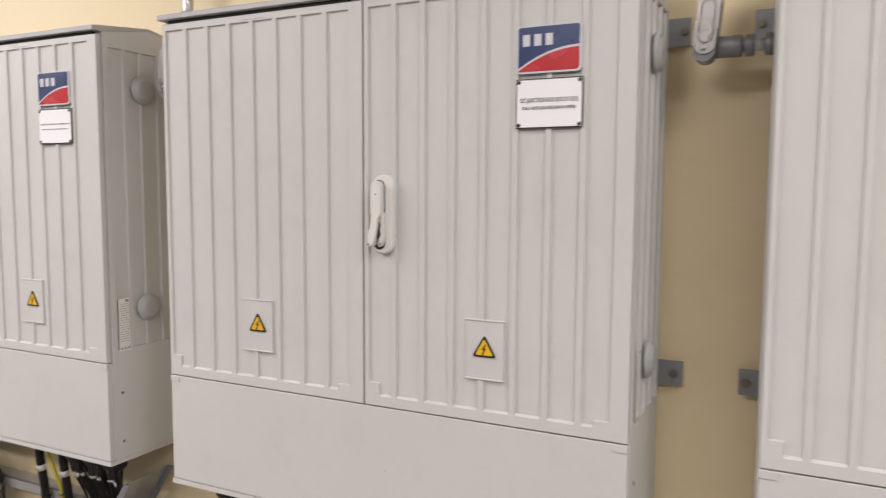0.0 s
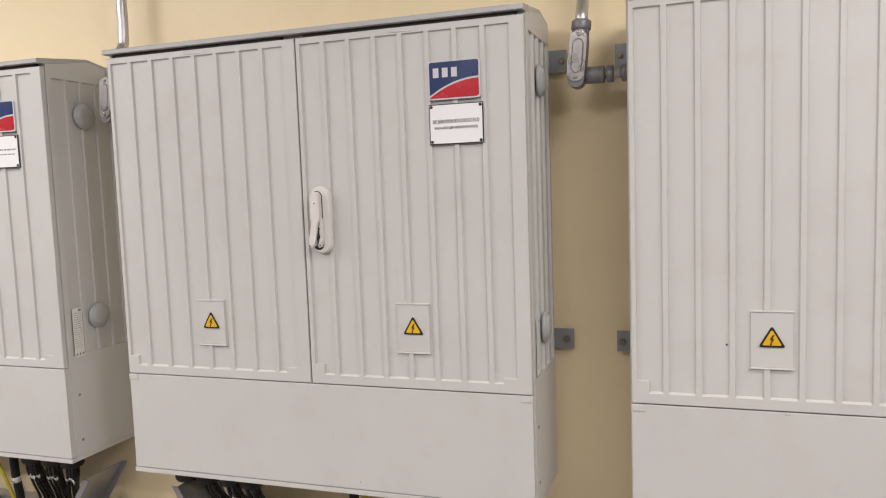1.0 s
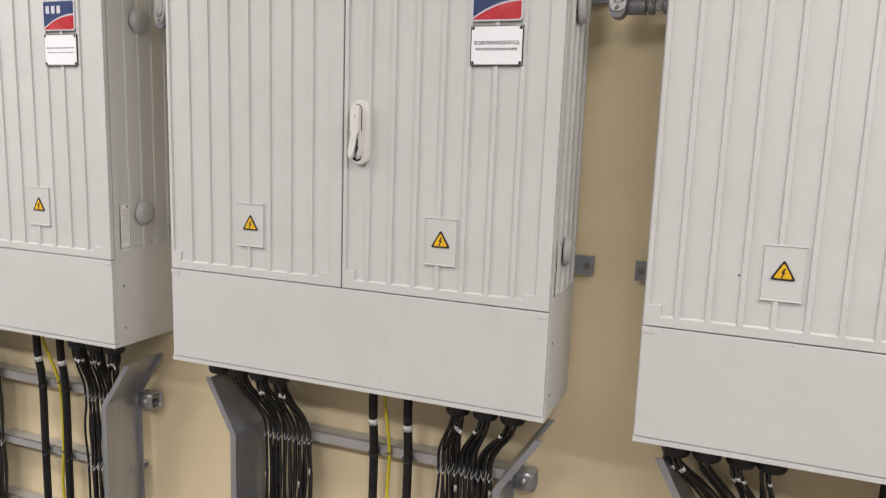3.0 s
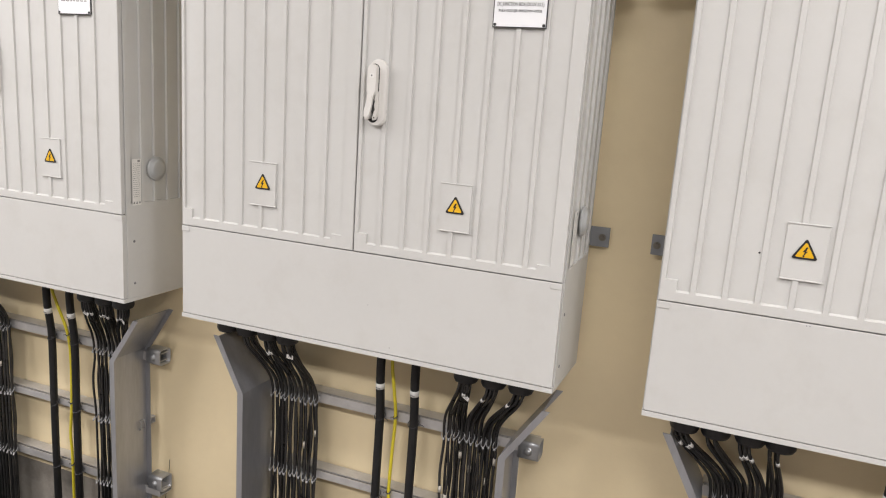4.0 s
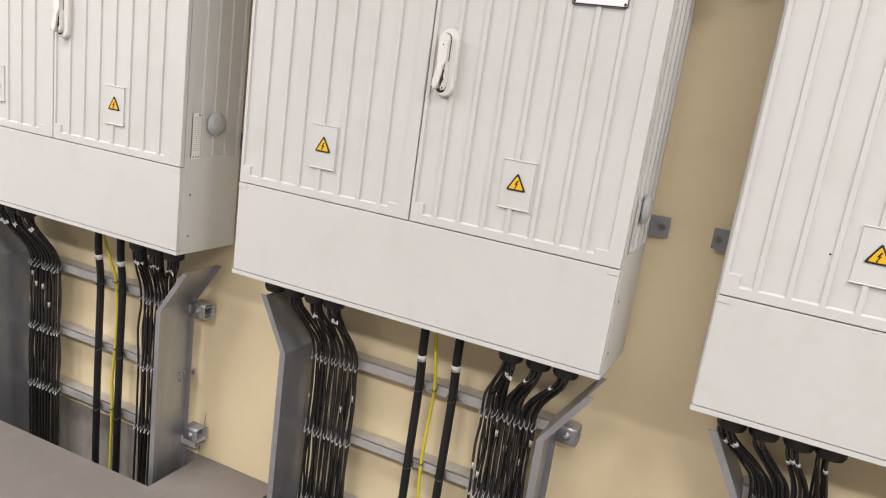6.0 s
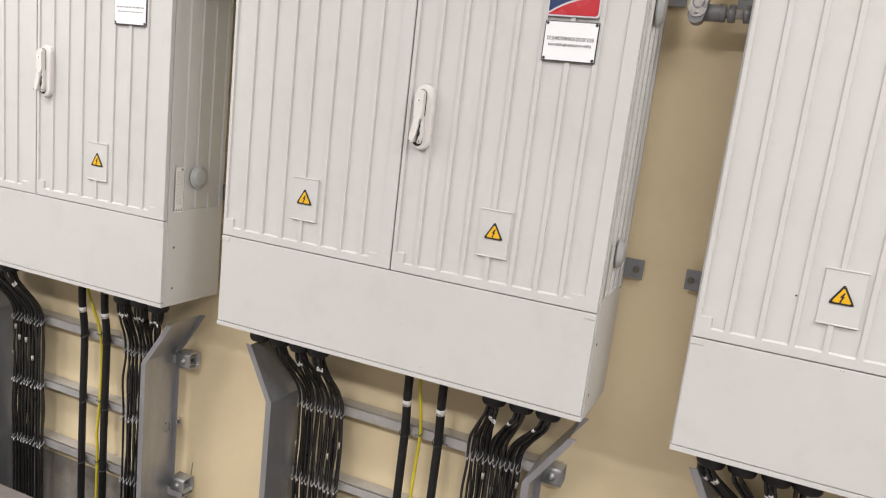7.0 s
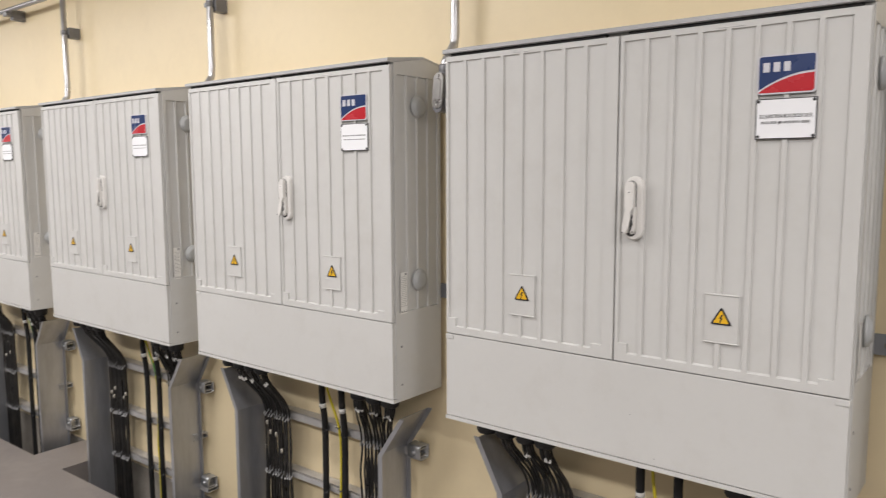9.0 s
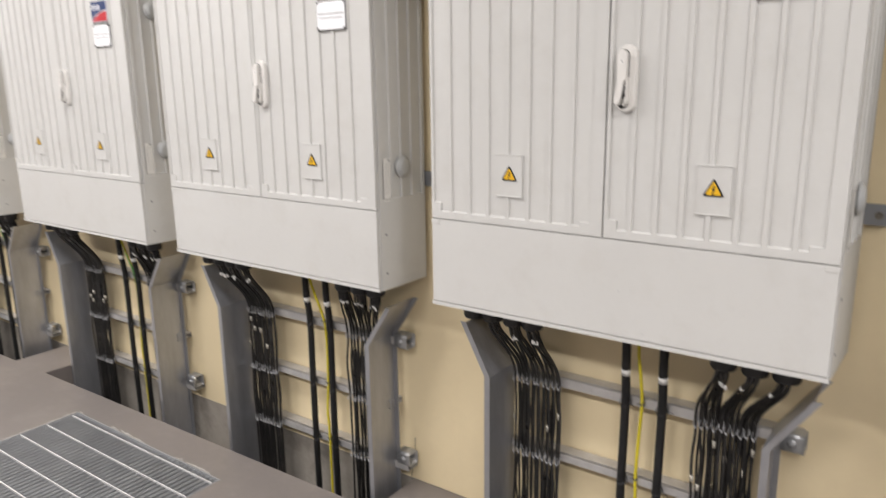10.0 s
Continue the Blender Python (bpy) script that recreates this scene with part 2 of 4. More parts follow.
bm = bmesh.new()
box(bm, X0, X1, WALL, WALL + 0.2, GROUND, CEIL)
solid("wall_north", bm, PAINT, "cream painted wall with soft sheen behind the cabinets", "wall", kind="structure")
bm = bmesh.new()
box(bm, X0, X1, WALL + 0.003, WALL + 0.2, -0.7, GROUND - 0.001)
solid("wall_base", bm, CONCRETE, "bare grey concrete below floor level in the trench", "wall", kind="structure")
# unseen walls added to close the room, grey to keep bounced light neutral
for nm, b in (("wall_west", (X0 - 0.2, X0, Y0, WALL, GROUND - 0.001, CEIL)), ("wall_east", (X1, X1 + 0.2, Y0, WALL, GROUND - 0.001, CEIL)), ("wall_south", (X0 - 0.2, X1 + 0.2, Y0 - 0.2, Y0, GROUND - 0.001, CEIL))):
    bm = bmesh.new()
    box(bm, *b)
    solid(nm, bm, GREY_WALL, "unseen pale grey wall added to close the room", "wall", kind="structure")
bm = bmesh.new()
box(bm, X0 - 0.2, X1 + 0.2, Y0 - 0.2, WALL + 0.2, CEIL, CEIL + 0.15)
solid("ceiling", bm, CEILING, "plain white painted ceiling", "ceiling", kind="structure")

bm = bmesh.new()
gx = sorted(GRATES)
box(bm, X0, X1, Y0, GY0, -0.15, 0)
xs = [X0] + [v for g in gx for v in g] + [X1]
for a, b in zip(xs[::2], xs[1::2]):
    box(bm, a, b, GY0, GY1, -0.15, 0)
xs = [X0] + [v for t in TRENCHES for v in t] + [X1]
for i, (a, b) in enumerate(zip(xs, xs[1:])):
    ya, yb = (EDGE + SKEW * min(v, 0) for v in (a, b))
    prism(bm, [(a, GY1), (b, GY1), (b, yb), (a, ya)], "z", -0.15, 0)
    if i % 2 == 0:
        prism(bm, [(a, ya), (b, yb), (b, WALL - 0.002), (a, WALL - 0.002)], "z", -0.15, 0)
bmesh.ops.remove_doubles(bm, verts=bm.verts, dist=0.0001)
floor = solid("floor", bm, FLOOR, "worn grey-brown painted concrete floor with trench cut-outs", "floor", kind="structure")
floor.location.z = GROUND
bm = bmesh.new()
box(bm, X0, X1, Y0, WALL, -0.75, -0.7)
solid("trench_floor", bm, CONCRETE, "dark concrete bottom of the cable trench", "floor", kind="structure")

# ceiling lights: a strong row along the room, a dimmer one nearer the wall
for y, watts, xs in ((-2.95, 52, (-9.35, -6.95, -4.55, -2.15, 0.25, 2.65, 5.05)), (-1.2, 31, (-7.9, -5.5, -3.2, -1.0, 2.4, 4.8))):
    for x in xs:
        lamp = thing("ceiling_light", "long white ceiling light panel, switched on", "ceiling light", "ceiling lights", at=(x, y, CEIL))
        bm = bmesh.new()
        box(bm, -0.62, 0.62, -0.22, 0.22, -0.06, 0, chamfer=0.008)
        part("housing", bm, HOUSING, lamp)
        bm = bmesh.new()
        prism(bm, [(-0.205, -0.061), (-0.18, -0.085), (0.18, -0.085), (0.205, -0.061)], "x", -0.60, 0.60)
        part("diffuser", bm, DIFFUSER, lamp, "glowing white diffuser")
        data = bpy.data.lights.new("tube_light", "AREA")
        data.shape, data.size, data.size_y, data.energy, data.color = "RECTANGLE", 1.2, 0.36, watts, LAMP_TINT
        lo = new("tube_light", data)
        lo.matrix_world = pose(x, y, CEIL - 0.095)


# ---- cabinets ----
def door_mesh(w, h):
    """A ribbed door moulded in one sheet: recessed flutes between flat ribs, border all round. x from 0 to w, z from 0 to h, front at y = 0."""
    bm = bmesh.new()
    deep, back, d = 0.0053, 0.014, 0.0018
    left, pitch, flute, n = 0.0100, 0.065, 0.0545, 8
    lo, hi = 0.022, h - 0.0150
    flutes = [(left + i * pitch, left + i * pitch + flute) for i in range(n)]
    right = flutes[-1][1]
    cx = left + 4 * pitch - 0.5 * (pitch - flute) + 0.0085
    pads = [(cx - 0.039, cx + 0.039, 0.086, 0.203, 0.0002), (left, left + 0.025, lo, lo + 0.027, 0.0), (right - 0.031, right, lo, lo + 0.013, 0.0)]
    xs = {0.0, 0.0015, w - 0.0015, w}
    foot = 0.0042
    zs = {0.0, 0.0015, h - 0.0015, h, lo, lo + foot, hi - d, hi}
    for a, b in flutes:
        xs |= {a, a + d, b - d, b}
    for a, b, c, e, _ in pads:
        xs |= {round(v, 6) for v in (a - 0.0012, a, b, b + 0.0012)}
        zs |= {round(v, 6) for v in (c - 0.0012, c, e, e + 0.0012)}
    xs = sorted(v for v in xs if 0 <= v <= w)
    zs = sorted(v for v in zs if 0 <= v <= h)
    tiny = 1e-5

    def depth(x, z):
        for a, b, c, e, y in pads:
            if a - tiny <= x <= b + tiny and c - tiny <= z <= e + tiny:
                return y
        if x < tiny or x > w - tiny or z < tiny or z > h - tiny:
            return 0.0015
        if lo + foot - tiny <= z <= hi - d + tiny and any(a + d - tiny <= x <= b - d + tiny for a, b in flutes):
            return deep
        return 0.0
    grid = [[bm.verts.new((x, depth(x, z), z)) for x in xs] for z in zs]
    for p, q in zip(grid, grid[1:]):
        for i in range(len(xs) - 1):
            bm.faces.new((p[i], p[i + 1], q[i + 1], q[i]))
    rim = grid[0] + [r[-1] for r in grid[1:]] + grid[-1][-2::-1] + [r[0] for r in grid[-2:0:-1]]
    rear = [bm.verts.new((v.co.x, back, v.co.z)) for v in rim]
    for i in range(len(rim)):
        j = (i + 1) % len(rim)
        bm.faces.new((rim[i], rim[j], rear[j], rear[i]))
    bm.faces.new(rear)
    return mesh_of("door", bm, SHELL), cx


def lip_mesh():
    """Thin raised bead above or below the sticker pad."""
    bm = bmesh.new()
    prism(bm, [(0.0002, -0.0018), (-0.0018, -0.0008), (-0.0018, 0.0008), (0.0002, 0.0018)], "x", -0.041, 0.041)
    return mesh_of("lip", bm, SHELL)


def catch_mesh():
    """Outline of the door catch under the lid."""
    bm = bmesh.new()
    prism(bm, [(0.0005, -0.0085), (-0.0012, -0.0095), (-0.0012, -0.011), (0.0005, -0.012)], "x", 0, 0.062)
    prism(bm, [(0, 0.0005), (0.0004, -0.0012), (0.0016, -0.0012), (0.002, 0.0005)], "z", -0.012, -0.002)
    return mesh_of("catch", bm, SHELL)


def warning_mesh():
    bm = bmesh.new()
    def tri(s, y, thick, mat):
        r = s * 0.06
        pts = []
        for cx, cz, a0 in ((0, s * 0.5774, 30), (-s / 2, -s * 0.2887, 150), (s / 2, -s * 0.2887, 270)):
            ox, oz = cx * (1 - 2 * r / s * 1.15), cz * (1 - 2 * r / s * 1.15)
            for k in range(5):
                a = radians(a0 + 30 * k)
                pts.append((ox + r * math.cos(a), oz + r * math.sin(a)))
        prism(bm, pts, "y", y, y + thick, mat)
    tri(0.0475, -0.0022, 0.0012, 1)
    tri(0.0350, -0.0026, 0.0003, 0)
    bolt = [(0.0012, 0.0095), (-0.0042, 0.0), (-0.0006, 0.0005), (-0.0028, -0.0068), (-0.0046, -0.0055), (-0.0016, -0.0100), (0.0004, -0.0055), (-0.0012, -0.0062), (0.0038, 0.0022), (0.0008, 0.0020), (0.0040, 0.0095)]
    prism(bm, [(1.2 * x, 1.15 * z) for x, z in bolt], "y", -0.0029, -0.0025, 1)
    return mesh_of("warning_sticker", bm, AMBER, BLACK)


def logo_mesh():
    """Enamel sign: navy field, red foot under a pale sweep, plain pale marks."""
    bm = bmesh.new()
    w, h = 0.121, 0.086
    def rounded(a, b, c, d, r):
        pts = []
        for cx, cz, s in ((c - r, d - r, 0), (a + r, d - r, 90), (a + r, b + r, 180), (c - r, b + r, 270)):
            pts += [(cx + r * math.cos(radians(s + 18 * k)), cz + r * math.sin(radians(s + 18 * k))) for k in range(6)]
        return pts
    prism(bm, rounded(-w / 2, -h / 2, w / 2, h / 2, 0.007), "y", -0.004, 0, 2)
    def sweep(x):
        u = (x + w / 2) / w
        return -h / 2 + 0.0075 + 0.040 * (1 - (1 - u) ** 2.1)
    xs = [-w / 2 + 0.003 + (w - 0.007) * k / 16 for k in range(17)]
    top = rounded(-w / 2 + 0.0028, -h / 2, w / 2 - 0.0035, h / 2 - 0.0028, 0.005)[:12]
    prism(bm, [p for p in top] + [(x, sweep(x)) for x in xs], "y", -0.0045, -0.0038, 0)
    foot = [(x, sweep(x) - 0.0045) for x in xs if sweep(x) - 0.0045 > -h / 2 + 0.004]
    foot = foot + [(w / 2 - 0.0035, -h / 2 + 0.009), (w / 2 - 0.0055, -h / 2 + 0.0055), (w / 2 - 0.009, -h / 2 + 0.0035), (foot[0][0], -h / 2 + 0.0035)]
    prism(bm, foot, "y", -0.0045, -0.0038, 1)
    # plain pale marks
    zc = 0.0165
    for k in range(3):
        x = -0.049 + 0.0215 * k
        prism(bm, [(x, zc - 0.0105), (x + 0.0135, zc - 0.0105), (x + 0.0135, zc + 0.0105), (x, zc + 0.0105)], "y", -0.0048, -0.0044, 2)
    return mesh_of("logo_sign", bm, BLUE, RED, PALE)


def plate_mesh(lines):
    """White engraved plate on a black backing, four corner screws; the lines are text or None for plain bars."""
    bm = bmesh.new()
    w, h = 0.126, 0.090
    prism(bm, [(-w / 2, -h / 2), (w / 2, -h / 2), (w / 2, h / 2), (-w / 2, h / 2)], "y", -0.003, 0, 1)
    prism(bm, [(-w / 2 + 0.0022, -h / 2 + 0.0022), (w / 2 - 0.0022, -h / 2 + 0.0022), (w / 2 - 0.0022, h / 2 - 0.0022), (-w / 2 + 0.0022, h / 2 - 0.0022)], "y", -0.0042, -0.003, 0)
    for sx in (-1, 1):
        for sz in (-1, 1):
            turned(bm, [(0.0036, 0.0), (0.0034, -0.0012), (0.001, -0.0018)], (sx * (w / 2 - 0.006), -0.0042, sz * (h / 2 - 0.006)), "y", 10, 1)
    for (text, wide, z, size) in lines:
        if text:
            lettering(bm, text, size, 0, -0.0046, z, 1, wide)
        else:
            x = -wide / 2
            rnd = random.Random(int(wide * 1e4))
            while x < wide / 2:
                step = rnd.choice((0.004, 0.008, 0.013, 0.016))
                e = min(x + step, wide / 2)
                prism(bm, [(x, z - size * 0.25), (e, z - size * 0.25), (e, z + size * 0.25), (x, z + size * 0.25)], "y", -0.0045, -0.0041, 2)
                x = e + 0.003
    return mesh_of("name_plate", bm, PLATE, BLACK, PRINT)


def rating_mesh():
    """Rating sticker on the side wall: white film with grey print bars."""
    bm = bmesh.new()
    box(bm, 0, 0.0006, 0.038, 0.073, 0.300, 0.440, 0)
    rnd = random.Random(4)
    for k in range(17):
        z = 0.425 - 0.0062 * k
        y = 0.042
        while y < 0.068:
            e = min(0.069, y + rnd.uniform(0.004, 0.012))
            box(bm, 0.0005, 0.0009, y, e, z, z + 0.0010, 1)
            y = e + 0.0022
    box(bm, 0.0005, 0.0009, 0.060, 0.069, 0.430, 0.437, 1)
    for k in range(3):
        y = 0.041 + 0.011 * k
        prism(bm, [(y, 0.304), (y + 0.008, 0.304), (y + 0.004, 0.312)], "x", 0.0005, 0.0009, 1)
    return mesh_of("rating_label", bm, PAPER, PRINT)


def body_mesh():
    """Moulded box in one piece with fluted side walls and a hipped top edge."""
    bm = bmesh.new()
    W, y0, deep, d = WIDE, 0.0165, 0.0062, 0.0015
    flutes = ((0.033, 0.0765), (0.0845, 0.1285), (0.1365, 0.1825), (0.1905, 0.236))
    ys = sorted({y0, 0.160, DEEP} | {v for a, b in flutes for v in (a, a + d, b - d, b)})
    rows = (0.012, 0.305, 0.305 + d, 1.088 - d, 1.088, None)

    def hip(y):
        return 1.1235 + (y - y0) / (0.160 - y0) * 0.0245 if y < 0.160 else 1.148 - (y - 0.160) / (DEEP - 0.160) * 0.016

    def inset(y, z):
        sunk = z is not None and 0.306 < z < 1.087 and any(a + d - 1e-6 <= y <= b - d + 1e-6 for a, b in flutes)
        return deep if sunk else 0.0
    skins = []
    for x, s in ((0.0, 1), (W, -1)):
        skins.append([[bm.verts.new((x + s * (inset(y, z) - FLARE * y / DEEP), y, hip(y) if z is None else z)) for y in ys] for z in rows])
        for p, q in zip(skins[-1], skins[-1][1:]):
            for i in range(len(ys) - 1):
                bm.faces.new((p[i], p[i + 1], q[i + 1], q[i]))
    rims = [g[0] + [p[-1] for p in g[1:]] + g[-1][-2::-1] + [p[0] for p in g[-2:0:-1]] for g in skins]
    for i in range(len(rims[0])):
        j = (i + 1) % len(rims[0])
        bm.faces.new((rims[0][i], rims[0][j], rims[1][j], rims[1][i]))
    return mesh_of("body", bm, SHELL)


def base_mesh():
    bm = bmesh.new()
    box(bm, 0.0, WIDE, 0.0, DEEP, 0.0, 0.0115)
    for v in bm.verts:
        v.co.x += (FLARE if v.co.x > 0.5 else -FLARE) * v.co.y / DEEP
    return mesh_of("base_frame", bm, SHELL)


def lid_mesh():
    bm = bmesh.new()
    prof = [(-0.009, 1.1235), (-0.0105, 1.125), (-0.0105, 1.1335), (-0.008, 1.136), (0.158, 1.156), (0.166, 1.1555), (DEEP, 1.140), (DEEP, 1.1325), (0.160, 1.1485), (0.0165, 1.1240)]
    prism(bm, prof, "x", -0.001, WIDE - 0.001)
    for v in bm.verts:
        v.co.x += (FLARE if v.co.x > 0.5 else -FLARE) * max(v.co.y, 0) / DEEP
    return mesh_of("lid", bm, ROOF)


def handle_mesh():
    bm = bmesh.new()
    # base with a rounded rim
    outer, inner = stadium(0.050, 0.162, 0, 0), stadium(0.043, 0.155, 0, 0)
    lo = [bm.verts.new((x, 0, z)) for x, z in outer]
    mid = [bm.verts.new((x, -0.009, z)) for x, z in outer]
    hi = [bm.verts.new((x, -0.014, z)) for x, z in inner]
    for p, q in ((lo, mid), (mid, hi)):
        for i in range(len(p)):
            j = (i + 1) % len(p)
            bm.faces.new((p[i], p[j], q[j], q[i])).smooth = True
    bm.faces.new(hi)
    return mesh_of("handle", bm, WHITE)


def lever_mesh():
    bm = bmesh.new()
    def lever(pts, y0, y1, mat=0):
        fs = prism(bm, pts, "y", y1, y0, mat)
        es = [e for e in fs[0].edges]
        r = bmesh.ops.bevel(bm, geom=es, offset=0.0025, segments=2, affect="EDGES")
        for f in r["faces"]:
            f.material_index = mat
    # dark slot shape painting the shadow gap round the lever
    prism(bm, [(x - 0.0065, z) for x, z in stadium(0.0275, 0.142, 0, -0.001)], "y", -0.0139, -0.0146, 2)
    up = [(x - 0.0065, z) for x, z in stadium(0.0235, 0.076, 0, 0.030)]
    lever(up, -0.0135, -0.030)
    lever([(-0.016, -0.004), (0.000, -0.004), (-0.0015, -0.024), (-0.007, -0.050), (-0.011, -0.062), (-0.019, -0.065), (-0.0245, -0.060), (-0.0225, -0.044)], -0.0135, -0.033)
    lever([(0.002, 0.004), (0.0085, 0.004), (0.0095, -0.050), (0.004, -0.064), (-0.003, -0.066), (-0.0055, -0.059), (0.003, -0.046), (0.000, -0.034), (0.0035, -0.022)], -0.0135, -0.025)
    # dark flat piece in place of the shaded notch between the prongs
    prism(bm, [(-0.0005, -0.014), (0.003, -0.020), (0.0005, -0.030), (0.0035, -0.040), (-0.002, -0.050), (-0.005, -0.046), (-0.003, -0.030)], "y", -0.0252, -0.0262, 2)
    box(bm, -0.012, 0.0, -0.0308, -0.029, 0.036, 0.046, 1)
    turned(bm, [(0.0022, -0.0308), (0.0022, -0.0312), (0.0008, -0.0314)], (-0.006, 0, 0.041), "y", 10, 3)
    turned(bm, [(0.0018, -0.0275), (0.0018, -0.0278), (0.0005, -0.0279)], (0.003, 0, -0.059), "y", 10, 2)
    turned(bm, [(0.0018, -0.0362), (0.0018, -0.0366), (0.0005, -0.0367)], (-0.020, 0, -0.060), "y", 10, 2)
    return mesh_of("lever", bm, WHITE, PAPER, SEAM, IRON)


def bracket_mesh(x0, x1, z0, z1):
    bm = bmesh.new()
    box(bm, x0, x1, DEEP + 0.004, DEEP + 0.010, z0, z1, chamfer=0.0008)
    box(bm, x0 + 0.004, x1 - 0.002, DEEP + 0.010, WALL, z0 + 0.004, z1 - 0.004)
    return mesh_of("mounting_bracket", bm, BRACKET)


def bolt_mesh():
    bm = bmesh.new()
    turned(bm, [(0.0095, 0), (0.0095, -0.0016), (0.006, -0.0017)], (0, 0, 0), "y", 18)
    turned(bm, [(0.0064, -0.0017), (0.0064, -0.006), (0.0054, -0.0068)], (0, 0, 0), "y", 6)
    for f in bm.faces:
        f.smooth = False
    return mesh_of("bolt", bm, BOLT)


def cap_mesh():
    bm = bmesh.new()
    turned(bm, [(0.0375, 0.0), (0.0375, 0.005), (0.035, 0.0085), (0.029, 0.0092), (0.0275, 0.0130), (0.023, 0.0150), (0.012, 0.0160), (0.001, 0.0162)], (0, 0, 0), "x", 36)
    return mesh_of("vent_cap", bm, CAP)


def screw_mesh():
    bm = bmesh.new()
    turned(bm, [(0.0042, -0.001), (0.0042, 0.0012), (0.002, 0.0018)], (0, 0, 0), "x", 10)
    return mesh_of("screw", bm, IRON)


def gland_mesh():
    bm = bmesh.new()
    turned(bm, [(0.036, 0.0), (0.036, -0.026), (0.034, -0.029), (0.034, -0.042), (0.030, -0.050), (0.020, -0.054), (0.006, -0.055)], (0, 0, 0), "z", 20)
    return mesh_of("cable_gland", bm, GLAND)


DOOR_LOW, DOOR_HIGH, DOOR_WIDE = 0.276, 1.1155, 0.5525
DOOR, PAD = door_mesh(DOOR_WIDE, DOOR_HIGH - DOOR_LOW)
LIP, CATCH = lip_mesh(), catch_mesh()
WARN, LOGO, RATING, HANDLE, LEVER = warning_mesh(), logo_mesh(), rating_mesh(), handle_mesh(), lever_mesh()
FIRST = [("DC JUNCTION BOX (DCUV 3.0.5)", 0.108, 0.0055, 0.0115), ("K63-003-JB-005(INV-003)", 0.100, -0.0085, 0.0082)]
OTHER = [(None, 0.106, 0.0055, 0.0085), (None, 0.098, -0.0075, 0.006)]
PLATE_TEXT, PLATE_BARS = plate_mesh(FIRST), plate_mesh(OTHER)
BRACKETS = [(bracket_mesh(x0, x1, z0, z1), bx, bz) for x0, x1, z0, z1, bx, bz in (
    (WIDE - 0.03, WIDE + 0.058, 0.327, 0.379, WIDE + 0.040, 0.352), (WIDE - 0.03, WIDE + 0.052, 1.022, 1.077, WIDE + 0.041, 1.049),
    (-0.046, 0.03, 0.327, 0.379, -0.032, 0.352), (-0.042, 0.03, 1.022, 1.077, -0.030, 1.049))]
BOLTM, CAPM, SCREWM, GLANDM = bolt_mesh(), cap_mesh(), screw_mesh(), gland_mesh()
BODY, BASE, LID = body_mesh(), base_mesh(), lid_mesh()
GLANDS = (0.095, 0.165, 0.240, 0.305, 0.864, 0.941, 1.015)


def cabinet(at, label):
    cab = thing("junction_cabinet", label, "electrical cabinet", "wall cabinets", at=at)
    body = part("body", BODY, None, cab)
    part("base_frame", BASE, None, cab)
    part("lid", LID, None, cab, "darker grey overhanging lid")
    # dark boxes added behind the door gaps to draw their shade
    bm = bmesh.new()
    box(bm, 0.020, 0.520, 0.003, 0.0162, 1.1160, 1.1230)
    box(bm, 0.580, 1.095, 0.003, 0.0162, 1.1160, 1.1230)
    box(bm, 0.5505, 0.5645, 0.0145, 0.0162, 0.30, 1.103)
    box(bm, 0.006, WIDE - 0.006, 0.0145, 0.0162, 0.2722, 0.284)
    part("door_seal", bm, SEAM, body, "black strips added for the shade in the door gaps")
    bm = bmesh.new()
    box(bm, 0.0025, WIDE - 0.0025, 0.0012, 0.0165, 0.0135, 0.2733, chamfer=0.0012)
    for x in (0.002, WIDE - 0.030):
        box(bm, x, x + 0.028, -0.0008, 0.010, 0.2585, 0.2735, chamfer=0.001)
    part("lower_panel", bm, SHELL, cab, "plain light grey lower cover panel")
    for k in range(2):
        d = part("door", DOOR, None, cab, at=(0.003 + 0.5565 * k, 0.0, DOOR_LOW))
        for z in (0.086, 0.203):
            part("lip", LIP, None, d, at=(PAD, 0, z))
        part("catch", CATCH, None, d, at=(PAD - 0.03325, 0, DOOR_HIGH - DOOR_LOW))
        part("warning_sticker", WARN, None, d, "yellow and black triangular high-voltage sticker", at=(PAD, 0.0, 0.1455))
        if k:
            h = part("handle", HANDLE, None, d, "white plastic swivel handle", at=(0.611 - 0.5595, 0, 0.681 - DOOR_LOW))
            part("lever", LEVER, None, d, "white plastic locking lever", at=(0.611 - 0.5595, 0, 0.681 - DOOR_LOW))
            part("logo_sign", LOGO, None, d, "blue and red enamel sign", at=(0.9535 - 0.5595, 0, 0.988 - DOOR_LOW))
            part("name_plate", PLATE_BARS, None, d, "white plate with black lettering", at=(0.955 - 0.5595, 0, 0.8905 - DOOR_LOW))
    part("rating_label", RATING, None, body, "white printed rating label", at=(WIDE + 0.0024, 0, 0))
    for z in (0.990, 0.407):
        part("vent_cap", CAPM, None, body, "round grey plastic vent cap", at=(WIDE + 0.0035, 0.134, z))
    for z in (0.189, 0.057):
        part("screw", SCREWM, None, body, at=(WIDE + 0.0015, 0.043, z))
    for me, bx, bz in BRACKETS:
        b = part("mounting_bracket", me, None, cab, "flat galvanised mounting bracket")
        part("bolt", BOLTM, None, b, at=(bx, DEEP + 0.004, bz))
    for x in GLANDS:
        part("cable_gland", GLANDM, None, body, "black plastic cable gland", at=(x, 0.095, -0.001))
    return cab


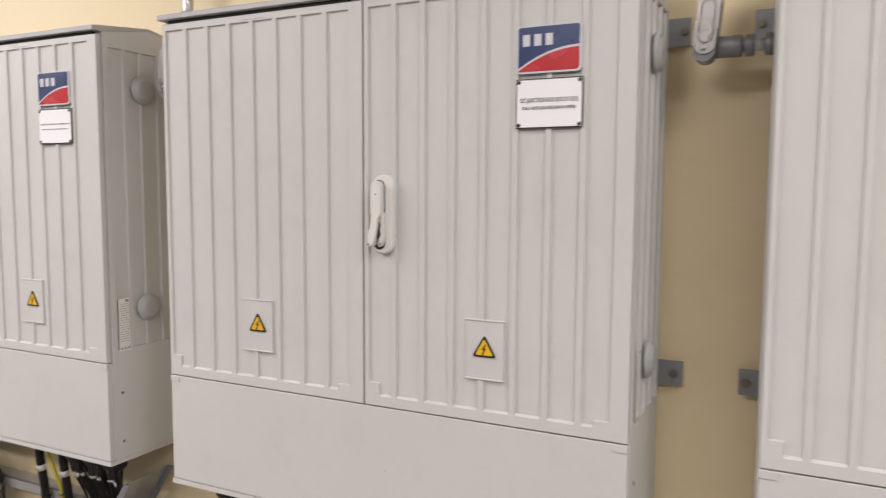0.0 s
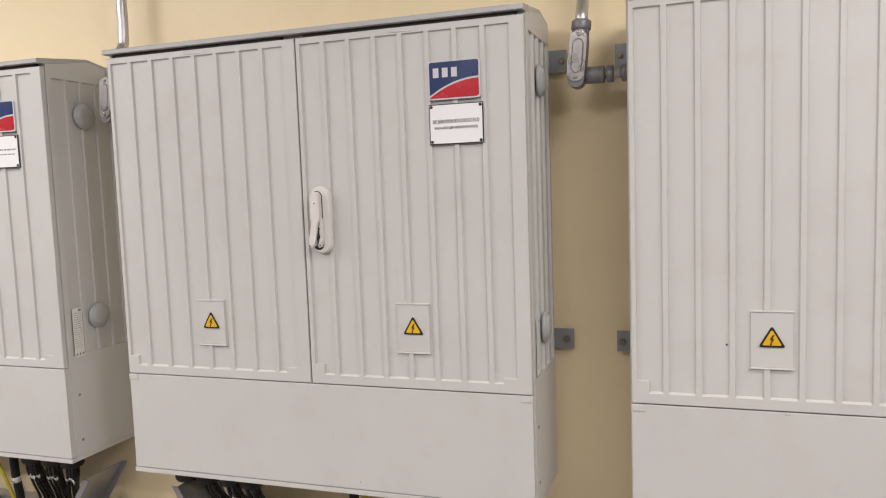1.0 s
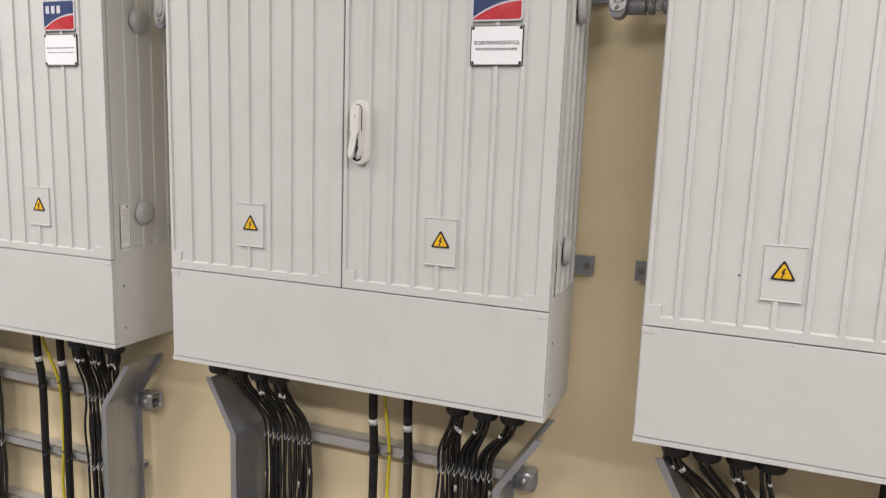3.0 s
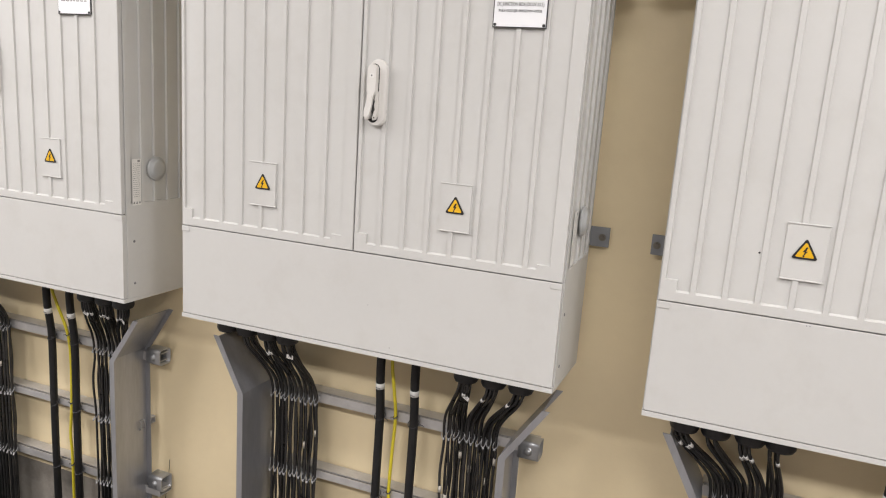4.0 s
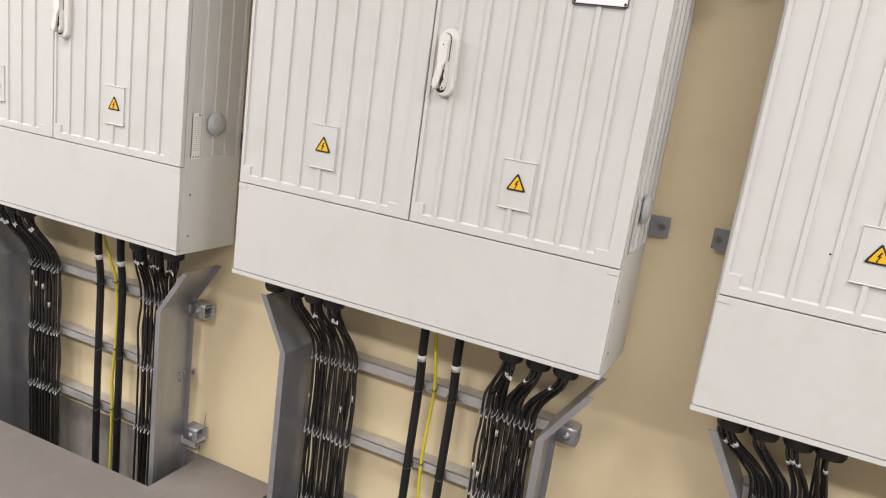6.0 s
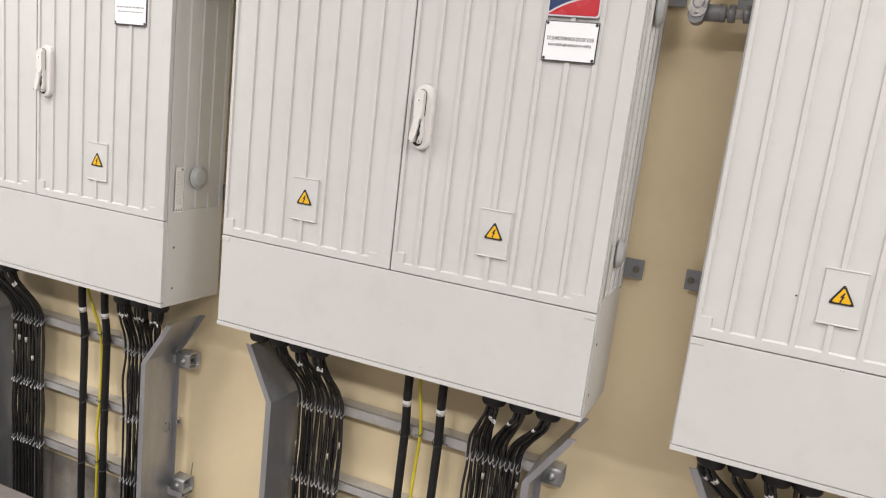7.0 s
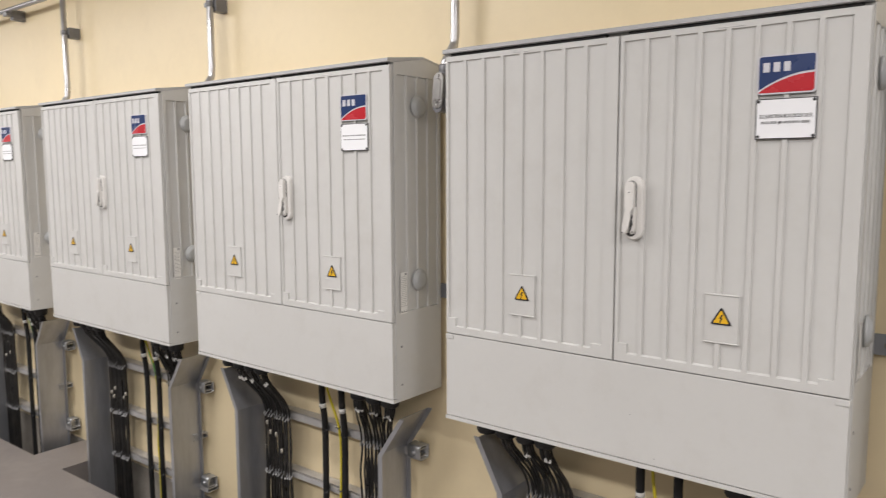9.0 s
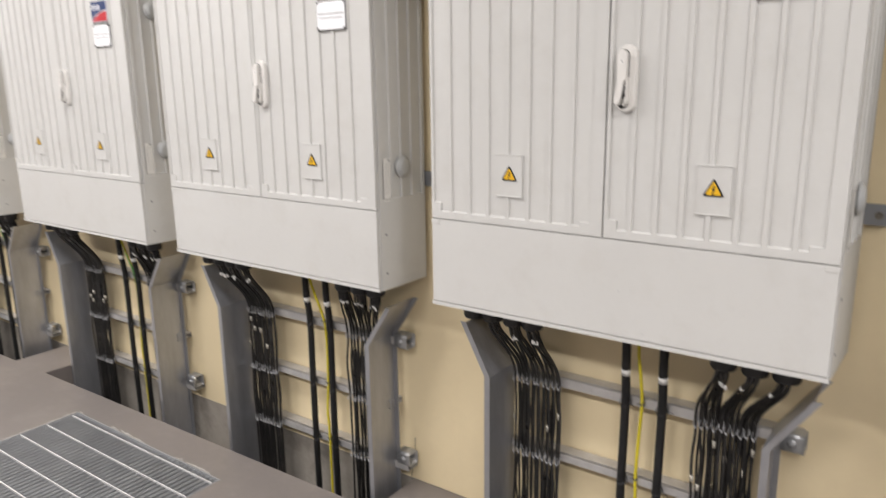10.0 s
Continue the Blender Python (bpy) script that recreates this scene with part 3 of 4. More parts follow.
NAMES = {-4: "closed light grey ribbed junction cabinet at the row's end", -3: "closed light grey ribbed junction cabinet on the wall", -2: "closed grey ribbed cabinet with glossy doors on the wall",
         -1: "closed light grey ribbed cabinet with blue-red sign", 0: "closed light grey two-door junction cabinet with lettered plate", 1: "closed light grey ribbed cabinet with a small dark speck"}
first = cabinet((0, 0, HANG), NAMES[0])
for k in (-4, -3, -2, -1, 1):
    c = copy_thing(first, pose(k * PITCH + OFF.get(k, 0) + (0.012 if k == 1 else 0), -0.012 if k == 1 else 0, HANG))
    c["label"] = NAMES[k]
for d in first.children:
    for o in d.children:
        if o.name.startswith("name_plate"):
            o.data = PLATE_TEXT

for d in c.children:
    if d.name.startswith("door") and d.location.x < 0.1:
        bm = bmesh.new()
        turned(bm, [(0.0022, 0.001), (0.0022, -0.0004), (0.001, -0.0006)], (0, 0, 0), "y", 10)
        part("speck", bm, BLACK, d, "small dark hole", at=(0.189, 0.0050, 0.408 - DOOR_LOW))

for ob, spots in ((first, ((0.677, 0.032), (0.608, 0.137))), (c, ((0.303, 0.2685), (0.309, 0.2682)))):
    cover = [p for p in ob.children if p.name.startswith("lower_panel")][0]
    for x, z in spots:
        bm = bmesh.new()
        turned(bm, [(0.0013, 0.0006), (0.0013, -0.0002), (0.0006, -0.0003)], (0, 0, 0), "y", 8)
        part("speck", bm, PRINT, cover, "small dark scuff", at=(x, 0.0012, z))

# ---- conduits that drop to each cabinet's side ----
def conduit(k, clamp_z, top=CEIL):
    at = (k * PITCH - (0.008 if k == 1 else 0), 0, HANG)
    run = thing("conduit", "bright steel conduit with grey elbow fitting beside a cabinet", "conduit", "cabinet conduits", at=at)
    ex, ey, px, lean = -0.120, 0.145, -0.108, Matrix.Rotation(radians(5.5), 3, "Y")

    def leaning(bm):
        bmesh.ops.rotate(bm, cent=(ex, ey, 0.994), matrix=lean, verts=bm.verts)
    bm = bmesh.new()
    tube(bm, curve_points([(px - 0.001, ey, 1.095), (px, ey, 1.115), (px, ey + 0.004, 1.134), (px, ey + 0.036, 1.175), (px, ey + 0.049, 1.197), (px, ey + 0.053, 1.24)], 8) + [Vector((px, ey + 0.053, top - HANG))], 0.0148, 16)
    part("pipe", bm, CHROME, run, "bright galvanised conduit pipe")
    bm = bmesh.new()
    prism(bm, stadium(0.038, 0.128, ex, 1.030), "y", ey - 0.028, ey + 0.018)
    turned(bm, [(0.0195, 1.066), (0.0195, 1.100), (0.018, 1.102)], (ex, ey, 0), "z", 20)
    leaning(bm)
    turned(bm, [(0.0195, 0.0), (0.0195, 0.036), (0.018, 0.038)], (ex + 0.012, ey, 0.994), "x", 20)
    fit_body = part("fitting_body", bm, IRON, run, "grey cast conduit body")
    bm = bmesh.new()
    prism(bm, stadium(0.039, 0.114, ex, 1.036), "y", ey - 0.032, ey - 0.0285)
    rim, pan = stadium(0.026, 0.078, ex, 1.036), stadium(0.021, 0.072, ex, 1.036)
    ring = [bm.verts.new((x, ey - 0.0321, z)) for x, z in rim]
    crest = [bm.verts.new((x, ey - 0.0345, z)) for x, z in pan]
    for i in range(len(ring)):
        j = (i + 1) % len(ring)
        bm.faces.new((ring[i], ring[j], crest[j], crest[i]))
    bm.faces.new(crest)
    for z in (1.036 - 0.047, 1.036 + 0.047):
        turned(bm, [(0.0045, ey - 0.032), (0.0045, ey - 0.0338), (0.002, ey - 0.0345)], (ex, 0, z), "y", 10)
    leaning(bm)
    part("cover_plate", bm, COVER, fit_body, "pale cast cover plate")
    bm = bmesh.new()
    turned(bm, [(0.022, 1.098), (0.0225, 1.102), (0.0225, 1.117), (0.020, 1.121)], (ex, ey, 0), "z", 6)
    leaning(bm)
    part("coupling_nut", bm, IRON, run)
    bm = bmesh.new()
    turned(bm, [(0.011, -0.080), (0.011, 0.004)], (0, ey, 0.994), "x", 14)
    part("nipple", bm, CHROME, run)
    for x in (-0.074, -0.053, -0.020):
        bm = bmesh.new()
        turned(bm, [(0.019, x), (0.021, x + 0.002), (0.021, x + 0.014), (0.019, x + 0.016)], (0, ey, 0.994), "x", 6)
        part("lock_nut", bm, IRON, run)
    if clamp_z:
        z = clamp_z - HANG
        bm = bmesh.new()
        box(bm, px - 0.021, px + 0.021, ey + 0.070, WALL, z - 0.028, z + 0.028, chamfer=0.002)
        box(bm, px - 0.030, px + 0.030, ey + 0.064, ey + 0.070, z - 0.012, z + 0.012, chamfer=0.001)
        turned(bm, [(0.0150, z - 0.012), (0.0165, z - 0.010), (0.0165, z + 0.010), (0.0150, z + 0.012)], (px, ey + 0.053, 0), "z", 16)
        box(bm, px - 0.034, px - 0.014, ey + 0.048, ey + 0.061, z - 0.010, z + 0.010, chamfer=0.001)
        part("clamp", bm, IRON, run, "dark strut clamp")


for k, cz in ((-2, 2.37), (-1, 2.335), (0, 2.45), (1, 2.45)):
    conduit(k, cz)

# pipework at the far end: a box, two drops and a conduit that bends along the wall
far = thing("junction_pipework", "grey wall junction box with bent steel conduits", "conduit", at=(-4.30, WALL, 0))
bm = bmesh.new()
box(bm, -0.065, 0.115, -0.13, -0.045, 2.150, 2.255, chamfer=0.006)
box(bm, -0.03, 0.08, -0.045, 0, 2.16, 2.245, chamfer=0.002)
part("box", bm, IRON, far, "grey cast junction box")
Y = -0.09
for pts, r in (([(-0.07, Y, CEIL), (-0.07, Y, 2.6), (-0.07, Y, 2.36), (-0.085, Y, 2.29), (-0.13, Y, 2.24), (-0.22, Y, 2.20), (-0.45, Y, 2.19)], 0.019),
               ([(0.10, Y, 2.255), (0.10, Y, 2.48), (0.115, Y, 2.545), (0.165, Y, 2.572), (0.3, Y, 2.575), (0.9, Y, 2.575), (1.36, Y, 2.575)], 0.014),
               ([(0.07, Y, 2.15), (0.07, Y, 2.06), (0.085, Y, 2.0), (0.09, Y, 1.90)], 0.016),
               ([(-0.06, Y, 2.11), (-0.3, Y, 2.10), (-0.6, Y, 2.10)], 0.016)):
    bm = bmesh.new()
    tube(bm, curve_points(pts, 8), r, 14)
    part("pipe", bm, CHROME, far)
for z in (2.40, 2.44):
    bm = bmesh.new()
    turned(bm, [(0.022, z - 0.016), (0.024, z - 0.012), (0.024, z + 0.012), (0.022, z + 0.016)], (-0.07, Y, 0), "z", 8)
    part("coupling_nut", bm, IRON, far)
for x, z in ((0.10, 2.366), (0.86, 2.55)):
    bm = bmesh.new()
    box(bm, x - 0.022, x + 0.022, -0.072, 0, z - 0.03, z + 0.03, chamfer=0.002)
    box(bm, x - 0.026, x + 0.026, -0.110, -0.073, z - 0.012, z + 0.012, chamfer=0.002)
    part("clamp", bm, IRON, far)


# ---- cable frames below the cabinets ----
RAILS = (0.578, 0.318, 0.070)


def panel(bm, x, top_x, out):
    """A cheek sheet with a bend: upright to the knee, then leaning outwards; folded flanges front and back."""
    t, knee, top, low, y0, y1 = 0.003, 0.596, 0.752 if out > 0 else 0.764, -0.45, 0.066, 0.225
    line = [(x, low), (x, knee), (top_x, top)]
    w = 0.020
    # folded channel section: offset across the sheet and depth
    sec = [(w, y0), (0, y0), (0, y1), (w, y1), (w, y1 - t), (t, y1 - t), (t, y0 + t), (w, y0 + t)]
    rings = [[bm.verts.new((px + out * o, y, pz)) for o, y in sec] for px, pz in line]
    for p, q in zip(rings, rings[1:]):
        for i in range(8):
            j = (i + 1) % 8
            bm.faces.new((p[i], p[j], q[j], q[i]))
    for ring in (rings[0][::-1], rings[-1]):
        bm.faces.new((ring[0], ring[1], ring[6], ring[7]))
        bm.faces.new((ring[1], ring[2], ring[5], ring[6]))
        bm.faces.new((ring[2], ring[3], ring[4], ring[5]))


def strut(bm, x0, x1, z, y0=0.212, deep=0.058, high=0.029):
    """A shallow strut channel lying on its back, with a slot behind the front lip."""
    y1, t, b = y0 + deep, z + high / 2, z - high / 2
    prof = [(y0, b), (y1, b), (y1, t), (y0 + 0.0125, t), (y0 + 0.0125, t - 0.004), (y1 - 0.003, t - 0.004), (y1 - 0.003, b + 0.003), (y0 + 0.003, b + 0.003), (y0 + 0.003, t), (y0, t)]
    prism(bm, prof, "x", x0, x1)


def clamp_mesh():
    """A bent strap round the rail's end: rounded outside, open to the side."""
    bm = bmesh.new()
    h, w, r, t = 0.028, 0.027, 0.011, 0.0035

    def outline(h, w, r):
        pts = []
        for cy, cz, a in ((w - r, h - r, 0), (-w + r, h - r, 90), (-w + r, -h + r, 180), (w - r, -h + r, 270)):
            pts += [(cy + r * math.cos(radians(a + 22.5 * q)), cz + r * math.sin(radians(a + 22.5 * q))) for q in range(5)]
        return pts
    outer, inner = outline(h, w, r), outline(h - t, w - t, r - t)
    rows = [[bm.verts.new((x, y, z)) for y, z in o] for x, o in ((-0.012, outer), (0.047, outer), (0.047, inner), (-0.012, inner))]
    n = len(outer)
    for q in range(4):
        p, s = rows[q], rows[(q + 1) % 4]
        for i in range(n):
            j = (i + 1) % n
            f = bm.faces.new((p[i], p[j], s[j], s[i]))
            f.smooth = q in (0, 2)
    bmesh.ops.recalc_face_normals(bm, faces=bm.faces[:])
    return mesh_of("clamp", bm, ZINC)


def dome_mesh():
    bm = bmesh.new()
    turned(bm, [(0.0125, 0.0), (0.0125, -0.0015), (0.0095, -0.002), (0.0092, -0.0045), (0.0070, -0.0072), (0.0035, -0.0084), (0.0004, -0.0087)], (0, 0, 0), "y", 16)
    return mesh_of("bolt", bm, ZINC)


DOME = dome_mesh()
CLAMP = clamp_mesh()
HOOK = bmesh.new()
tube(HOOK, curve_points([(0, -0.009, 0.016), (0.007, -0.009, 0.014), (0.009, -0.009, 0), (0.007, -0.009, -0.014), (0, -0.009, -0.016)], 3), 0.0022, 6)
tube(HOOK, curve_points([(0, 0.009, 0.016), (0.007, 0.009, 0.014), (0.009, 0.009, 0), (0.007, 0.009, -0.014), (0, 0.009, -0.016)], 3), 0.0022, 6)
box(HOOK, 0, 0.004, -0.009, 0.009, -0.018, -0.014)
box(HOOK, 0, 0.004, -0.009, 0.009, 0.014, 0.018)
HOOK = mesh_of("rail_hook", HOOK, ZINC)


def frame_mesh(kind):
    bm = bmesh.new()
    if kind == "left":
        panel(bm, 0.170, 0.081, -1)
    else:
        panel(bm, 0.978, 1.082, 1)
    return mesh_of("side_panel", bm, ZINC_SHEET)


SIDE_L, SIDE_R = frame_mesh("left"), frame_mesh("right")
RAIL_MESH, SHADE_MESH = [], []
for i, z in enumerate(RAILS):
    bm = bmesh.new()
    strut(bm, 0.171, 1.046 if i != 1 else 0.976, z - 0.008, high=0.030 if i != 1 else 0.025)
    RAIL_MESH.append(mesh_of("rail", bm, RAIL))
    # dark filler laid in the slot to draw its shade
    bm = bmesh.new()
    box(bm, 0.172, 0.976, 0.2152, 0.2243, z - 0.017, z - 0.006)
    SHADE_MESH.append(mesh_of("slot_strip", bm, SLOT_SHADE))


def cable_frame(k):
    f = thing("cable_rack", "galvanised steel cable rack with bent side panels", "cable rack", "cable racks", at=(k * PITCH + OFF.get(k, 0), 0, 0))
    part("side_panel", SIDE_L, None, f, "bent galvanised side sheet")
    part("side_panel", SIDE_R, None, f, "bent galvanised side sheet")
    for i, me in enumerate(RAIL_MESH):
        rail = part("rail", me, None, f, "galvanised strut rail")
        part("slot_strip", SHADE_MESH[i], None, rail, "dark strip added for the slot's shade")
        if i != 1:
            c = part("clamp", CLAMP, None, f, "square galvanised rail clamp", at=(1.008, 0.236, RAILS[i] + (-0.006 if i == 0 else 0.024) - (0.012 if k == 0 else 0)))
            part("bolt", DOME, None, c, "galvanised domed bolt head", at=(0.017, -0.027, 0))
        else:
            part("rail_hook", HOOK, None, f, "small galvanised rail hook", at=(0.981, 0.196, RAILS[i]))
    return f


def ring_mesh(r, head=True):
    """A cable tie: a slanting loop with a small head."""
    bm = bmesh.new()
    pts = []
    for k in range(13):
        a = 2 * math.pi * k / 12
        pts.append((r * math.cos(a), r * math.sin(a), 1.5 * r * math.sin(a) + 0.6 * r * math.cos(a)))
    tube(bm, pts, 0.0011, 5)
    if head:
        turned(bm, [(0.0018, -0.0035), (0.0031, -0.0018), (0.0031, 0.0018), (0.0018, 0.0035)], (0, -r - 0.0005, -1.5 * r - 0.002), "z", 8)
    return mesh_of("cable_tie", bm, TIE)


def sleeve_mesh(r, h):
    bm = bmesh.new()
    turned(bm, [(r, -h / 2), (r, h / 2)], (0, 0, 0), "z", 12)
    return mesh_of("marker", bm, MARK)


TIE_SMALL, SLEEVE = ring_mesh(0.0076), sleeve_mesh(0.0050, 0.020)
WRAP = bmesh.new()
turned(WRAP, [(0.0038, -0.0065), (0.0050, -0.0064), (0.0051, 0.0), (0.0050, 0.0064), (0.0038, 0.0065)], (0, 0, 0), "z", 8)
box(WRAP, -0.0032, 0.0028, -0.0054, -0.0046, -0.0012, 0.0002, 1)
box(WRAP, -0.0032, 0.0016, -0.0054, -0.0046, 0.0022, 0.0034, 1)
WRAP = mesh_of("label", WRAP, PAPER, PRINT)
FLAG = bmesh.new()
box(FLAG, -0.0105, 0.0105, -0.0009, 0.0009, -0.0068, 0.0068, chamfer=0.0004)
for fz, fa, fb in ((0.003, -0.007, 0.006), (0.0, -0.007, 0.004), (-0.003, -0.007, 0.007)):
    box(FLAG, fa, fb, -0.0012, -0.0007, fz - 0.0006, fz + 0.0006, 1)
FLAG = mesh_of("flag", FLAG, PAPER, PRINT)
BIG_TIE = bmesh.new()
tube(BIG_TIE, [(0.0165 * math.cos(2 * math.pi * k / 16), 0.0165 * math.sin(2 * math.pi * k / 16) + 0.002, 0.006 * math.sin(2 * math.pi * k / 16)) for k in range(17)], 0.0012, 5)
tube(BIG_TIE, curve_points([(0.0165, 0, 0), (0.030, -0.014, 0.010), (0.038, -0.012, 0.004)], 3), 0.001, 5)
BIG_TIE = mesh_of("cable_tie", BIG_TIE, DARK_TIE)
WIRE_TIE = bmesh.new()
for turn in range(2):
    tube(WIRE_TIE, [(0.0066 * math.cos(math.pi * k / 6), 0.0066 * math.sin(math.pi * k / 6), 0.003 * turn + 0.002 * math.sin(math.pi * k / 6)) for k in range(13)], 0.0012, 5)
tube(WIRE_TIE, curve_points([(-0.0066, 0, 0), (-0.012, -0.004, 0.006), (-0.015, -0.003, 0.001)], 3), 0.001, 5)
WIRE_TIE = mesh_of("cable_tie", WIRE_TIE, DARK_TIE)


def bundle(k, x0, x1, glands, n, seed):
    """String cables that leave the glands side by side, sweep towards the wall and run down the rails."""
    rnd = random.Random(seed)
    b = thing("cable_bundle", "black string cables tied side by side to rails", "cables", "cable bundles", at=(k * PITCH + OFF.get(k, 0), 0, 0))
    y = 0.203
    for layer in range(3):
        m = (n, n - 1, n - 2)[layer]
        slots = [i * len(glands) // m for i in range(m)]
        for i in range(m):
            u = (i + (0, 0.5, 1.2)[layer] + rnd.uniform(-0.15, 0.15)) / (n - 1)
            x = x0 + (x1 - x0) * u
            mates = [q for q in range(m) if slots[q] == slots[i]]
            v = (i - mates[0] + 0.5) / len(mates) * 2 - 1
            gx = glands[slots[i]] + 0.016 * v + rnd.uniform(-0.002, 0.002)
            gy = 0.095 + (-0.014, 0.001, 0.014)[layer] + rnd.uniform(-0.003, 0.003)
            yy = y - 0.001 + (-0.009, -0.001, 0.0055)[layer] + rnd.uniform(-0.002, 0.002)
            r = rnd.uniform(0.0036, 0.0043)
            dx, dy = x - gx, yy - gy
            w = rnd.uniform(-0.02, 0.02)
            pts = [(gx, gy, HANG - 0.048)]
            for f, g, z in ((0.10, 0.09, 0.748), (0.33 + w, 0.31, 0.714), (0.61 + w, 0.56, 0.676), (0.86 + 0.5 * w, 0.81, 0.636), (0.975, 0.955, 0.600)):
                pts.append((gx + f * dx + rnd.uniform(-0.0012, 0.0012), gy + g * dy, z))
            pts += [(x, yy, RAILS[0] - 0.012), (x + rnd.uniform(-0.002, 0.002), yy, RAILS[0] - 0.05),
                    (x + rnd.uniform(-0.006, 0.006), yy + rnd.uniform(-0.004, 0.004), 0.44), (x + rnd.uniform(-0.003, 0.003), yy, RAILS[1]), (x + rnd.uniform(-0.007, 0.007), yy + rnd.uniform(-0.004, 0.004), 0.19),
                    (x + rnd.uniform(-0.003, 0.003), yy, RAILS[2]), (x + rnd.uniform(-0.006, 0.006), yy, -0.12), (x, yy, -0.45)]
            bm = bmesh.new()
            line = curve_points(pts, 5)
            tube(bm, line, r, 8)
            c = part("cable", bm, RUBBER, b)
            if layer == 0:
                for z in RAILS:
                    tz = z - 0.012 + rnd.uniform(-0.004, 0.004)
                    o = part("cable_tie", TIE_SMALL, None, c, "grey nylon cable tie", at=(x, yy, tz))
                    o.rotation_euler = (rnd.uniform(-0.15, 0.15), rnd.uniform(-0.15, 0.15), rnd.uniform(-0.25, 0.25))
                if rnd.random() < 0.35:
                    part("marker", SLEEVE, None, c, "cream cable marker", at=(x, yy - 0.0004, rnd.uniform(0.36, 0.52)))
                # wrapped label below the gland, some with a loose flag
                j = 7 + (slots[i] + i) % 2
                p, d = line[j], (line[j + 1] - line[j - 1]).normalized()
                if rnd.random() < (0.8 if k == 1 or (k == -1 and x0 > 0.5) else 0.16):
                    o = part("label", WRAP, None, c, "white wrapped cable label", at=p)
                    o.rotation_euler = (-d).to_track_quat("Z", "Y").to_euler()
                elif rnd.random() < 0.28:
                    o = part("flag", FLAG, None, c, "white paper cable flag", at=p - Vector((0, r + 0.001, 0)))
                    o.rotation_euler = (0.25, rnd.uniform(-0.9, -0.2) if x > gx else rnd.uniform(0.0, 0.6), rnd.uniform(-0.4, 0.4))


def feeders(k, seed):
    rnd = random.Random(seed)
    for x in (0.569, 0.680):
        c = thing("power_cable", "thick black power cable with white tape band", "cable", "power cables", at=(k * PITCH + OFF.get(k, 0), 0, 0))
        line = curve_points([(x + 0.004, 0.178, HANG + 0.004), (x + 0.002, 0.181, 0.7), (x, 0.196, 0.57), (x - 0.003, 0.197, 0.32), (x - 0.004, 0.197, 0.07), (x - 0.004, 0.2, -0.45)], 12)
        bm = bmesh.new()
        tube(bm, line, 0.0131, 14)
        part("sheath", bm, POWER, c)
        bm = bmesh.new()
        tube(bm, [p for p in line if 0.652 < p.z < 0.682], 0.0137, 16)
        for q, (ba, bb) in enumerate(((-0.006, -0.002), (-0.0005, 0.002), (0.0035, 0.007))):
            box(bm, x + ba, x + bb, 0.1705, 0.180, 0.6635 - 0.001 * q, 0.6665 - 0.001 * q, 1)
        part("tape", bm, (PAPER, PRINT), c, "white tape band")
        for z in RAILS:
            o = part("cable_tie", BIG_TIE, None, c, "dark nylon tie", at=(x - 0.002, 0.197, z - 0.012))
            o.rotation_euler = (0.15, rnd.uniform(-0.4, 0.1), rnd.uniform(-0.3, 0.3))
    e = thing("earth_wire", "thin yellow and green earth wire", "cable", "earth wires", at=(k * PITCH + OFF.get(k, 0), 0, 0))
    if k == 0:
        pts = [(0.617, 0.180, HANG + 0.004), (0.607, 0.182, 0.75), (0.614, 0.19, 0.66), (0.617, 0.203, 0.57), (0.611, 0.205, 0.45), (0.607, 0.206, 0.32), (0.612, 0.206, 0.19), (0.607, 0.206, 0.07), (0.606, 0.206, -0.45)]
    else:
        pts = [(0.592, 0.180, HANG + 0.004), (0.594, 0.182, 0.76), (0.612, 0.19, 0.69), (0.640, 0.200, 0.60), (0.648, 0.205, 0.50), (0.643, 0.206, 0.32), (0.632, 0.206, 0.19), (0.637, 0.206, 0.07), (0.634, 0.206, -0.45)]
    bm = bmesh.new()
    tube(bm, curve_points(pts, 6), 0.0052, 10, 0, lambda i, q: 1 if (q + i // 4) % 10 in (0, 1, 2) and k < -1 else 0)
    part("sheath", bm, (EARTH, GREEN), e)
    for z in RAILS:
        p = min(curve_points(pts, 6), key=lambda q: abs(q.z - z))
        o = part("cable_tie", WIRE_TIE, None, e, "dark wire tie", at=p)
        o.rotation_euler = (0.2, rnd.uniform(-0.5, 0.2), rnd.uniform(-0.4, 0.4))


for k in range(-4, 2):
    cable_frame(k)
    bundle(k, 0.192, 0.352, GLANDS[:4] if k == 1 else [GLANDS[q] for q in (1, 2, 2, 3, 3)], 10, 10 + k)
    bundle(k, 0.778, 0.935, GLANDS[4:], 10, 40 + k)
    feeders(k, 70 + k)

# loose wire end hanging at the foot of the wall
bm = bmesh.new()
tube(bm, curve_points([(-0.294, 0.268, 0.165), (-0.298, 0.270, 0.130), (-0.305, 0.269, 0.085), (-0.310, 0.266, 0.030), (-0.311, 0.258, GROUND + 0.002)], 6), 0.0009, 6)
solid("loose_wire", bm, POWER, "thin black loose wire end at the wall's foot", "wire")

